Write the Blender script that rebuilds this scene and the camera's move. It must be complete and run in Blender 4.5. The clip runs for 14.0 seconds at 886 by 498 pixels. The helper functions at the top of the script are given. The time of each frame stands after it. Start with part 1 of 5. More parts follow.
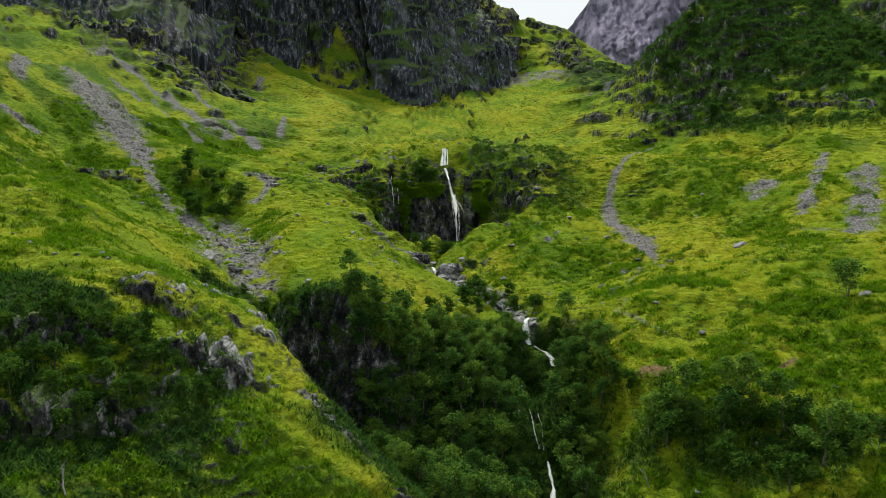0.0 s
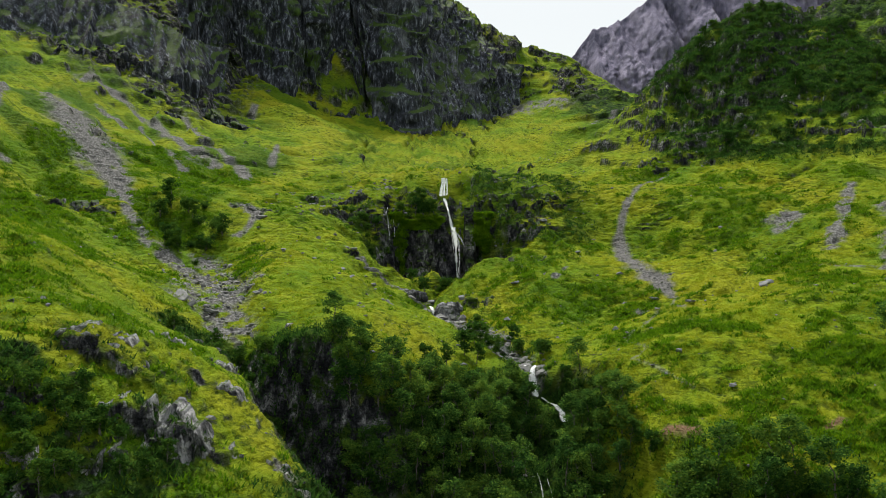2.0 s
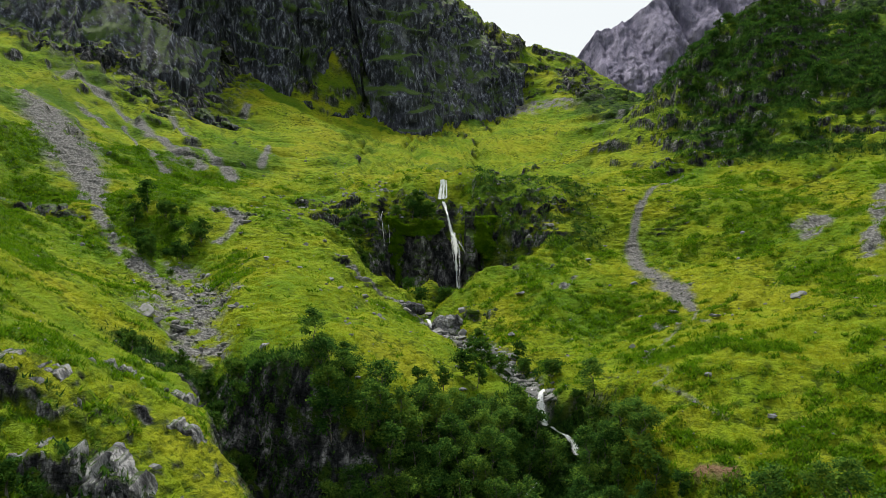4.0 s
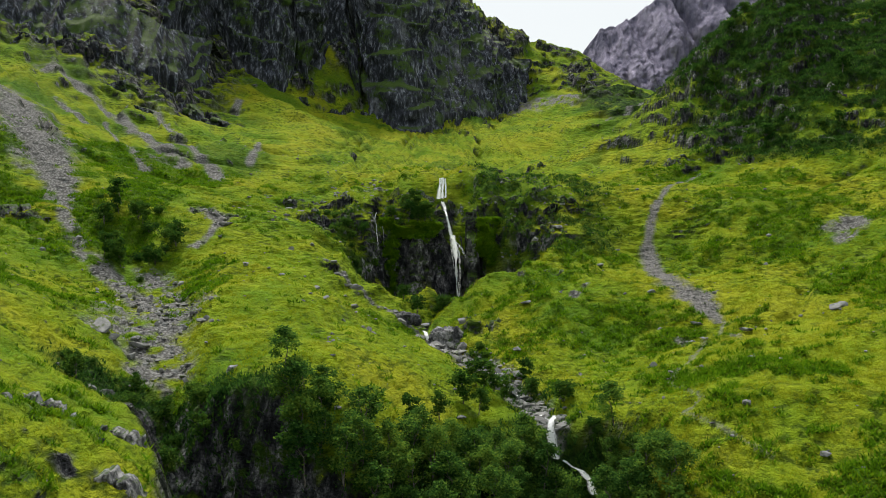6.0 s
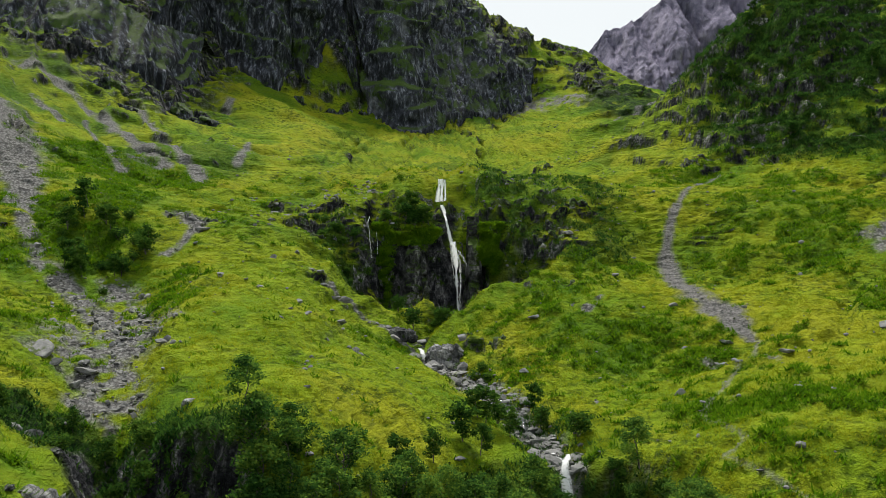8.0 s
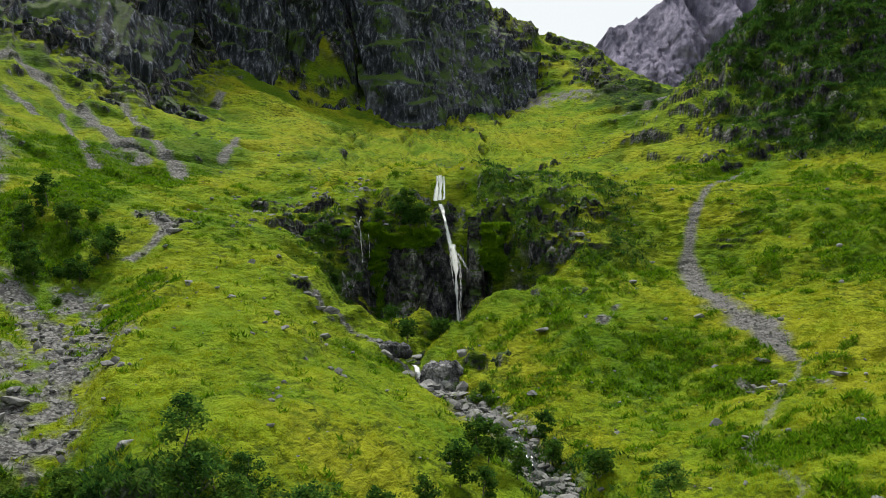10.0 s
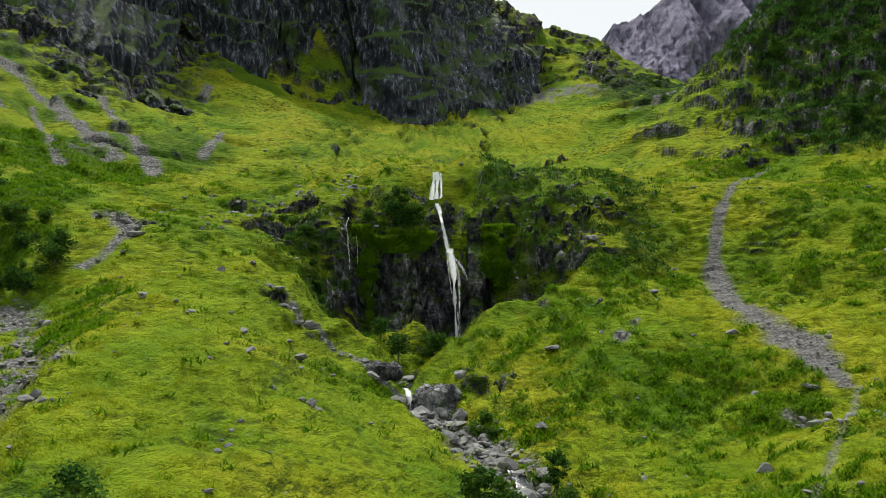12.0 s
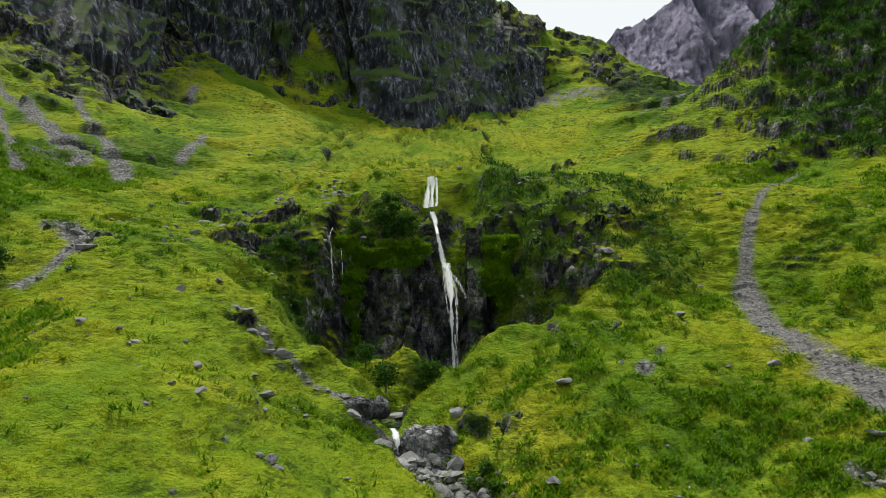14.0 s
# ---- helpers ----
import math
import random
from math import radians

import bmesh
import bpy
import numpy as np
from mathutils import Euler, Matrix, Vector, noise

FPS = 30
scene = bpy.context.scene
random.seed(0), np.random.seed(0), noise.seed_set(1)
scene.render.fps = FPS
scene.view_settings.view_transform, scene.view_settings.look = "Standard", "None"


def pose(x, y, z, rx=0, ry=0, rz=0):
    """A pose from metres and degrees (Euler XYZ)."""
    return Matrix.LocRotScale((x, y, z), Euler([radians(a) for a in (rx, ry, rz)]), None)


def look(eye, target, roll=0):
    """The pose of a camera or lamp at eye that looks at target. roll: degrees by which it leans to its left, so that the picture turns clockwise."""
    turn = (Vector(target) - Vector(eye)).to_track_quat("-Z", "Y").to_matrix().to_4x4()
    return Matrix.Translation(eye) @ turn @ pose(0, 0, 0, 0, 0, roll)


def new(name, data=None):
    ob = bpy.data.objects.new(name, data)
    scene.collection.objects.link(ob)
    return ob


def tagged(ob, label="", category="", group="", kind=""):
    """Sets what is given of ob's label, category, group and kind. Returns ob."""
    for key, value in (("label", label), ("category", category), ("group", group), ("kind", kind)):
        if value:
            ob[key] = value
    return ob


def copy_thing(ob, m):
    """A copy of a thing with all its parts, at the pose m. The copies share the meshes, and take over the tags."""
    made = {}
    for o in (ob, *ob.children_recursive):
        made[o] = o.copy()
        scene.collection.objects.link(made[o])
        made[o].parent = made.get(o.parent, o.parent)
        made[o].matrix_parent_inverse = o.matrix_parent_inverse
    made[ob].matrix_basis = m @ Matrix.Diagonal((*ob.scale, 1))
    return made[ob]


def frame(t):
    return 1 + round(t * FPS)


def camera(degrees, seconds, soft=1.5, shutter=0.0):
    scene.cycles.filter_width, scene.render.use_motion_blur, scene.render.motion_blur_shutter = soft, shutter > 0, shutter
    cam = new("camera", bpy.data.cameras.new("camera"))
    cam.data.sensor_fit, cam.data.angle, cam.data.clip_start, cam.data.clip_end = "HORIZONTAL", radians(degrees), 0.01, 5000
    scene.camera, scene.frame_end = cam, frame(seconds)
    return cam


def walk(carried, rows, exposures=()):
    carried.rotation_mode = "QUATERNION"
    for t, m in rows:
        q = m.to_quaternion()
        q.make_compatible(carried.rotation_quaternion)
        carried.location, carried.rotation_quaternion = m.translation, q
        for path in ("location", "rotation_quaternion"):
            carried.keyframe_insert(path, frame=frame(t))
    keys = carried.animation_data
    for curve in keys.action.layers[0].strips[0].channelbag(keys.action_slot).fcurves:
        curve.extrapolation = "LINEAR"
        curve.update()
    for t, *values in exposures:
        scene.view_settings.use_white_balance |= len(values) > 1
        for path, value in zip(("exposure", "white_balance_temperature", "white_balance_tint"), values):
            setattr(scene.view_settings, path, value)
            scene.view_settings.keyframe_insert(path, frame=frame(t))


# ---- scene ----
cam = camera(53.5, 14.0, soft=0.8)
METRES, EYE, TILT, LEAN, TURN = 100.0, 60.0, -5.5, 0.0, 0.0
ROWS = [
    (0.0, 0.0, 0.0, 0.0, 0.0, 0.0, 0.0),
    (0.5, 0.0019, 0.0333, 0.0042, 0.04, 0.56, 0.0),
    (1.0, 0.004, 0.0694, 0.0081, 0.09, 1.17, 0.0),
    (1.5, 0.0059, 0.1029, 0.0111, 0.13, 1.62, -0.0),
    (2.0, 0.0078, 0.1396, 0.015, 0.17, 1.93, -0.01),
    (2.5, 0.0098, 0.1733, 0.0179, 0.21, 2.11, -0.02),
    (3.0, 0.0117, 0.2103, 0.0213, 0.26, 2.13, -0.01),
    (5.5, 0.0202, 0.3872, 0.0374, 0.48, 2.15, 0.03),
    (6.0, 0.0218, 0.4241, 0.0406, 0.53, 2.15, 0.03),
    (6.5, 0.0233, 0.4584, 0.0437, 0.58, 2.15, 0.01),
    (7.0, 0.025, 0.4956, 0.047, 0.64, 2.15, -0.01),
    (7.5, 0.0265, 0.53, 0.0501, 0.7, 2.37, -0.01),
    (8.0, 0.028, 0.5669, 0.0532, 0.75, 2.38, 0.0),
    (10.5, 0.0347, 0.7434, 0.0692, 0.99, 2.31, -0.03),
    (11.0, 0.0362, 0.7805, 0.0728, 1.03, 2.29, -0.02),
    (11.5, 0.0373, 0.8149, 0.0762, 1.05, 2.27, -0.01),
    (12.0, 0.0387, 0.8521, 0.0799, 1.08, 2.26, -0.02),
    (12.5, 0.04, 0.8864, 0.0835, 1.12, 2.25, -0.02),
    (13.0, 0.0415, 0.9237, 0.0873, 1.15, 2.24, -0.02),
    (13.5, 0.0428, 0.958, 0.0913, 1.19, 2.33, -0.02),
    (14.0, 0.0443, 0.9944, 0.0955, 1.21, 2.68, -0.04),
]
walk(cam, [(t, pose(0, 0, EYE, TILT, LEAN, TURN) @ pose(METRES * x, METRES * y, METRES * z, 90 + pitch, roll, yaw)) for t, x, y, z, yaw, pitch, roll in ROWS])

# ---- world and sun: a bright, thinly overcast sky ----
SUN_AZIMUTH, SUN_HEIGHT = radians(-14), radians(54)     # clockwise from +y
world = bpy.data.worlds.new("overcast_sky")
scene.world = world
world.use_nodes = True
wn, wl = world.node_tree.nodes, world.node_tree.links
wn.clear()
sky = wn.new("ShaderNodeTexSky")
sky.sky_type, sky.sun_disc = "NISHITA", False
sky.sun_elevation, sky.sun_rotation = SUN_HEIGHT, SUN_AZIMUTH
dim = wn.new("ShaderNodeVectorMath")
dim.operation = "SCALE"
dim.inputs["Scale"].default_value = 0.1
cloud = wn.new("ShaderNodeMix")
cloud.data_type = "RGBA"
cloud.inputs["Factor"].default_value = 0.85
cloud.inputs["B"].default_value = (0.97, 1.0, 0.99, 1)
back = wn.new("ShaderNodeBackground")
back.inputs["Strength"].default_value = 0.62
wout = wn.new("ShaderNodeOutputWorld")
wl.new(sky.outputs["Color"], dim.inputs[0])
wl.new(dim.outputs["Vector"], cloud.inputs["A"])
wl.new(cloud.outputs["Result"], back.inputs["Color"])
wl.new(back.outputs["Background"], wout.inputs["Surface"])

sun_data = bpy.data.lights.new("sun", "SUN")
sun_data.energy, sun_data.angle, sun_data.color = 3.8, radians(11), (1.0, 0.955, 0.87)
sun = new("sun", sun_data)
sun_way = Vector((math.sin(SUN_AZIMUTH) * math.cos(SUN_HEIGHT), math.cos(SUN_AZIMUTH) * math.cos(SUN_HEIGHT), math.sin(SUN_HEIGHT)))
sun.matrix_world = look((0, 150, 300), Vector((0, 150, 300)) - sun_way)
scene.view_settings.exposure = 0.7

# ---- materials ----
def shader(name):
    m = bpy.data.materials.new(name)
    m.use_nodes = True
    t = m.node_tree
    return m, t, t.nodes["Principled BSDF"]


def node(t, kind, links=(), **values):
    """A node with its properties and inputs set and linked: links are (input, socket)."""
    n = t.nodes.new(kind)
    for k, v in values.items():
        if k in n.inputs:
            n.inputs[k].default_value = v
        else:
            setattr(n, k, v)
    for k, s in links:
        t.links.new(s, n.inputs[k])
    return n


def coords(t, scale=(1, 1, 1)):
    c = t.nodes.new("ShaderNodeNewGeometry")
    m = node(t, "ShaderNodeMapping", [("Vector", c.outputs["Position"])])
    m.inputs["Scale"].default_value = scale
    return m.outputs["Vector"]


def noise_at(t, vec, scale, detail=5, rough=0.6):
    n = node(t, "ShaderNodeTexNoise", [("Vector", vec)])
    n.inputs["Scale"].default_value, n.inputs["Detail"].default_value, n.inputs["Roughness"].default_value = scale, detail, rough
    return n.outputs["Fac"]


def ramp(t, fac, stops):
    r = node(t, "ShaderNodeValToRGB", [("Fac", fac)])
    e = r.color_ramp.elements
    while len(e) < len(stops):
        e.new(0.5)
    for el, (p, c) in zip(e, stops):
        el.position, el.color = p, (*c, 1) if len(c) == 3 else c
    return r.outputs["Color"]


def grey(t, fac, a, b):
    return ramp(t, fac, [(a, (0, 0, 0)), (b, (1, 1, 1))])


def mix(t, fac, a, b, mode="MIX"):
    n = t.nodes.new("ShaderNodeMix")
    n.data_type, n.blend_type = "RGBA", mode
    if isinstance(fac, (int, float)):
        n.inputs["Factor"].default_value = fac
    else:
        t.links.new(fac, n.inputs["Factor"])
    for key, v in (("A", a), ("B", b)):
        if isinstance(v, tuple):
            n.inputs[key].default_value = (*v, 1)
        else:
            t.links.new(v, n.inputs[key])
    return n.outputs["Result"]


def maths(t, op, a, b):
    n = node(t, "ShaderNodeMath", operation=op)
    for i, v in enumerate((a, b)):
        if isinstance(v, (int, float)):
            n.inputs[i].default_value = v
        else:
            t.links.new(v, n.inputs[i])
    return n.outputs[0]


def bump(t, bsdf, height, strength, distance):
    b = node(t, "ShaderNodeBump", [("Height", height)])
    b.inputs["Strength"].default_value, b.inputs["Distance"].default_value = strength, distance
    t.links.new(b.outputs["Normal"], bsdf.inputs["Normal"])


def rock_colour(t, vec, pale):
    """Dark wet rock: upright cracks, pale speckled faces, moss in patches."""
    c = coords(t, (1, 1, 0.5))
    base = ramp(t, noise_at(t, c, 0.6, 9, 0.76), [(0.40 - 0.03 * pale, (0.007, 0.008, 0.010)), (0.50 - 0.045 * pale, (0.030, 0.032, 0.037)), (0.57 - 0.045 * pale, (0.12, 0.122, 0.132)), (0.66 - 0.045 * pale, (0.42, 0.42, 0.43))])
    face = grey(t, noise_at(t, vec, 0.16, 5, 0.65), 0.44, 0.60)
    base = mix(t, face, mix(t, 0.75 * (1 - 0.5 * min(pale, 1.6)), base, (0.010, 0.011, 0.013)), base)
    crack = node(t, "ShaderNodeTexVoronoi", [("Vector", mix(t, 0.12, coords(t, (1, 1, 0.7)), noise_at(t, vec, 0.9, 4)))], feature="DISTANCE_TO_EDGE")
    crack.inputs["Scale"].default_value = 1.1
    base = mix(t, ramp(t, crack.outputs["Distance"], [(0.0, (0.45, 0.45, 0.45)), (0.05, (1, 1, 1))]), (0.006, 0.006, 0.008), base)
    green = grey(t, noise_at(t, vec, 0.34, 7, 0.7), 0.545 + 0.02 * pale, 0.60 + 0.02 * pale)
    return mix(t, green, base, mix(t, noise_at(t, vec, 1.7, 5, 0.7), (0.012, 0.032, 0.005), (0.055, 0.10, 0.010)))


def crag_colour(t, vec):
    """Far crags: blue-black upright ribs, pale streaks painted for lit facets, turf on the ledges."""
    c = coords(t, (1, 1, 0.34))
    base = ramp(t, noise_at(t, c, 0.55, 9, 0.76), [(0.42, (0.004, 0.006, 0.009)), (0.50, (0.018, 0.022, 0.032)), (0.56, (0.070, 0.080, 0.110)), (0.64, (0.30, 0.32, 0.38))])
    # pale noise in broad areas: facet highlights put into the rock colour
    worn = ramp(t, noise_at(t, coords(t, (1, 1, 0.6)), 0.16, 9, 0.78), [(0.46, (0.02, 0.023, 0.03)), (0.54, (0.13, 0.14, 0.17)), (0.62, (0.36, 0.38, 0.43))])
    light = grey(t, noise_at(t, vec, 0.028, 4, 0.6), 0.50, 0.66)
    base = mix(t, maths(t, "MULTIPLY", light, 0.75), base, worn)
    green = grey(t, noise_at(t, coords(t, (1, 1, 1.3)), 0.07, 9, 0.74), 0.53, 0.60)
    return mix(t, green, base, mix(t, noise_at(t, vec, 0.6, 6, 0.7), (0.012, 0.032, 0.005), (0.065, 0.12, 0.011)))


def ground_material():
    m, t, b = shader("hillside")
    vec = coords(t)

    def mask(name):
        return node(t, "ShaderNodeAttribute", attribute_name=name).outputs["Fac"]
    # grass: straw-yellow to fresh green in patches, shade between tussocks painted dark
    patch = noise_at(t, vec, 0.055, 6, 0.62)
    grass = ramp(t, patch, [(0.36, (0.112, 0.218, 0.010)), (0.5, (0.212, 0.298, 0.012)), (0.62, (0.292, 0.325, 0.016))])
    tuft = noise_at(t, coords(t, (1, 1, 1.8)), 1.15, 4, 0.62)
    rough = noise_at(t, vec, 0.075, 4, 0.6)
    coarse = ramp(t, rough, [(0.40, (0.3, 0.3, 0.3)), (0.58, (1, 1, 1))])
    # tussock shadow mixed into the grass colour where the tuft noise is low
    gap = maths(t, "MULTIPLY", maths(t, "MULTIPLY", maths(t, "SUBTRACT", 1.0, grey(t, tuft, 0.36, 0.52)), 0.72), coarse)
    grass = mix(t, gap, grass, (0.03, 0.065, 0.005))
    # short level streaks of painted tussock shade; the same noise feeds the bump
    shade_dash = noise_at(t, coords(t, (0.55, 0.55, 2.2)), 0.9, 3, 0.55)
    grass = mix(t, maths(t, "MULTIPLY", ramp(t, shade_dash, [(0.36, (0.75, 0.75, 0.75)), (0.46, (0, 0, 0))]), coarse), grass, (0.020, 0.048, 0.005))
    straw = grey(t, noise_at(t, vec, 0.6, 5, 0.7), 0.58, 0.72)
    grass = mix(t, maths(t, "MULTIPLY", straw, 0.3), grass, (0.27, 0.24, 0.02))
    olive = grey(t, noise_at(t, vec, 0.4, 8, 0.75), 0.47, 0.62)
    grass = mix(t, maths(t, "MULTIPLY", olive, 0.28), grass, (0.085, 0.10, 0.012))
    fern = ramp(t, noise_at(t, vec, 1.9, 6, 0.7), [(0.34, (0.016, 0.045, 0.006)), (0.5, (0.045, 0.115, 0.010)), (0.66, (0.085, 0.175, 0.014))])
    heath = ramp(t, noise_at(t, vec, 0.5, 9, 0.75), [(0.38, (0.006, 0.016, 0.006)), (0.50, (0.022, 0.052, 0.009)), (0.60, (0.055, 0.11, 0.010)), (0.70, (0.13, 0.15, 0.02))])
    colour = mix(t, mask("fern"), grass, fern)
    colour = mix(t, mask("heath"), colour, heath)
    stones = node(t, "ShaderNodeTexVoronoi", [("Vector", vec)])
    stones.inputs["Scale"].default_value = 2.2
    stone_col = mix(t, noise_at(t, vec, 3, 7, 0.75), (0.14, 0.142, 0.138), (0.38, 0.382, 0.375))
    stone_col = mix(t, grey(t, stones.outputs["Distance"], 0.32, 0.6), stone_col, (0.13, 0.128, 0.125))
    colour = mix(t, mask("scree"), colour, stone_col)
    track = mix(t, grey(t, noise_at(t, vec, 2.2, 9, 0.78), 0.38, 0.64), (0.085, 0.083, 0.082), (0.30, 0.295, 0.29))
    colour = mix(t, mask("track"), colour, track)
    colour = mix(t, mask("soil"), colour, mix(t, noise_at(t, vec, 2, 5), (0.09, 0.05, 0.03), (0.32, 0.21, 0.13)))
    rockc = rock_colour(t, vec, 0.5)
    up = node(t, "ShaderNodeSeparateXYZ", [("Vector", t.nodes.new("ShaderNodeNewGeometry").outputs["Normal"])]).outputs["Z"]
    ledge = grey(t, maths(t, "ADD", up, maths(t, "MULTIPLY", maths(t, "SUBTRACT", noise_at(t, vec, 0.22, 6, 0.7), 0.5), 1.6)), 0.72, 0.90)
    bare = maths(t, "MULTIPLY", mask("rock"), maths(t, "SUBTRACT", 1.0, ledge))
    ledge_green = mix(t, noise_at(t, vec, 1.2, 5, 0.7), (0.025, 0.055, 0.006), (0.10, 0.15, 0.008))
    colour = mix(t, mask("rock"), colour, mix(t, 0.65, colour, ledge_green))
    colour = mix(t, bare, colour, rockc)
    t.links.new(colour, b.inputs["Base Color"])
    b.inputs["Roughness"].default_value = 0.95
    b.inputs["Specular IOR Level"].default_value = 0.05
    bump(t, b, maths(t, "ADD", maths(t, "ADD", tuft, maths(t, "MULTIPLY", shade_dash, 1.6)), noise_at(t, vec, 4.5, 4, 0.6)), 1.0, 0.8)
    return m


HILLSIDE = ground_material()


def leaf_material(name, stops, scale, through_light=0.3):
    """Leaves and blades: matt, a little light comes through."""
    m, t, b = shader(name)
    vec = coords(t)
    info = t.nodes.new("ShaderNodeNewGeometry").outputs["Random Per Island"]
    own = t.nodes.new("ShaderNodeObjectInfo").outputs["Random"]
    c = ramp(t, maths(t, "ADD", maths(t, "ADD", maths(t, "MULTIPLY", noise_at(t, vec, scale, 4), 0.55), maths(t, "MULTIPLY", info, 0.3)), maths(t, "MULTIPLY", own, 0.16)), stops)
    t.nodes.remove(b)
    d = node(t, "ShaderNodeBsdfDiffuse", [("Color", c)])
    tr = node(t, "ShaderNodeBsdfTranslucent", [("Color", c)])
    mx = node(t, "ShaderNodeMixShader")
    mx.inputs[0].default_value = through_light
    t.links.new(d.outputs[0], mx.inputs[1])
    t.links.new(tr.outputs[0], mx.inputs[2])
    t.links.new(mx.outputs[0], t.nodes["Material Output"].inputs["Surface"])
    return m


LEAVES = leaf_material("birch_leaves", [(0.34, (0.019, 0.056, 0.013)), (0.5, (0.058, 0.138, 0.024)), (0.66, (0.145, 0.235, 0.030))], 0.3, 0.45)
SCRUB = leaf_material("scrub_leaves", [(0.3, (0.012, 0.038, 0.009)), (0.5, (0.038, 0.096, 0.015)), (0.7, (0.092, 0.16, 0.020))], 0.6, 0.4)
BLADES = leaf_material("grass_blades", [(0.3, (0.105, 0.185, 0.007)), (0.5, (0.20, 0.255, 0.009)), (0.7, (0.285, 0.295, 0.015))], 0.055, 0.4)
FRONDS = leaf_material("bracken_fronds", [(0.3, (0.03, 0.085, 0.004)), (0.5, (0.08, 0.175, 0.006)), (0.7, (0.15, 0.245, 0.008))], 0.25, 0.4)


def bark_material():
    m, t, b = shader("bark")
    c = ramp(t, noise_at(t, coords(t, (1, 1, 0.3)), 4, 5, 0.7), [(0.35, (0.03, 0.026, 0.022)), (0.55, (0.10, 0.09, 0.078)), (0.7, (0.24, 0.225, 0.20))])
    t.links.new(c, b.inputs["Base Color"])
    b.inputs["Roughness"].default_value = 0.9
    return m


def stone_material():
    m, t, b = shader("grey_stone")
    vec = coords(t)
    pick = t.nodes.new("ShaderNodeObjectInfo").outputs["Random"]
    isle = t.nodes.new("ShaderNodeNewGeometry").outputs["Random Per Island"]
    c = ramp(t, noise_at(t, vec, 1.6, 8, 0.7), [(0.34, (0.040, 0.041, 0.040)), (0.5, (0.13, 0.133, 0.130)), (0.68, (0.34, 0.345, 0.335))])
    c = mix(t, 0.55, c, mix(t, isle, (0.022, 0.023, 0.024), (0.30, 0.302, 0.298)))
    c = mix(t, maths(t, "MULTIPLY", pick, 0.35), c, (0.10, 0.10, 0.10))
    c = mix(t, grey(t, noise_at(t, vec, 0.9, 6, 0.7), 0.56, 0.64), c, (0.05, 0.075, 0.012))
    t.links.new(c, b.inputs["Base Color"])
    b.inputs["Roughness"].default_value = 0.85
    b.inputs["Specular IOR Level"].default_value = 0.25
    bump(t, b, noise_at(t, vec, 5, 7, 0.7), 0.7, 0.12)
    return m


def water_material(name, veil):
    """Falling water: white froth in upright streaks with clear gaps."""
    m, t, b = shader(name)
    n = noise_at(t, coords(t, (8, 8, 0.9)), 1.0, 8, 0.75)
    body = node(t, "ShaderNodeAttribute", attribute_name="body").outputs["Fac"]
    b.inputs["Base Color"].default_value = (0.90, 0.93, 0.95, 1)
    b.inputs["Roughness"].default_value = 0.6
    # light passes through the thin sheets from behind
    glow = t.nodes.new("ShaderNodeBsdfTranslucent")
    glow.inputs["Color"].default_value = (0.92, 0.95, 0.97, 1)
    both = t.nodes.new("ShaderNodeMixShader")
    both.inputs[0].default_value = 0.5
    clear = t.nodes.new("ShaderNodeBsdfTransparent")
    veiled = t.nodes.new("ShaderNodeMixShader")
    t.links.new(b.outputs[0], both.inputs[1])
    t.links.new(glow.outputs[0], both.inputs[2])
    t.links.new(grey(t, maths(t, "ADD", n, maths(t, "MULTIPLY", body, 0.32)), veil, veil + 0.22), veiled.inputs[0])
    t.links.new(clear.outputs[0], veiled.inputs[1])
    t.links.new(both.outputs[0], veiled.inputs[2])
    sink = [k for k in t.nodes if k.type == "OUTPUT_MATERIAL"][0]
    t.links.new(veiled.outputs[0], sink.inputs["Surface"])
    return m


def pool_material():
    m, t, b = shader("beck_water")
    b.inputs["Base Color"].default_value = (0.012, 0.016, 0.014, 1)
    b.inputs["Roughness"].default_value = 0.08
    bump(t, b, noise_at(t, coords(t), 3.5, 4), 0.6, 0.1)
    return m


BARK, STONE, FALLING, MIST, POOL = bark_material(), stone_material(), water_material("falling_water", 0.54), water_material("thin_water", 0.72), pool_material()

# ---- noise on arrays ----
def hash3(i, j, k, seed):
    h = (i * 374761393 + j * 668265263 + k * 2147483647 + seed * 1274126177) & 0xFFFFFFFF
    h = ((h ^ (h >> 13)) * 1274126177) & 0xFFFFFFFF
    return ((h ^ (h >> 16)) & 0xFFFF) / 65535.0


def vnoise(x, y, z, seed=0):
    """Smooth value noise, -1 to 1."""
    i, j, k = np.floor(x).astype(np.int64), np.floor(y).astype(np.int64), np.floor(z).astype(np.int64)
    u, v, w = x - i, y - j, z - k
    u, v, w = (a * a * a * (a * (a * 6 - 15) + 10) for a in (u, v, w))
    out = 0
    for a in (0, 1):
        for b in (0, 1):
            for c in (0, 1):
                out = out + hash3(i + a, j + b, k + c, seed) * (u if a else 1 - u) * (v if b else 1 - v) * (w if c else 1 - w)
    return out * 2 - 1


def fbm(x, y, z=None, octaves=4, seed=0, gain=0.5):
    z = np.zeros_like(x) if z is None else z
    s, amp, tot = 0, 1.0, 0
    for o in range(octaves):
        f = 2.03 ** o
        s, tot, amp = s + amp * vnoise(x * f + 17 * o, y * f - 9 * o, z * f + 5 * o, seed + o), tot + amp, amp * gain
    return s / tot


def smooth(a, b, x):
    t = np.clip((x - a) / (b - a), 0, 1)
    return t * t * (3 - 2 * t)


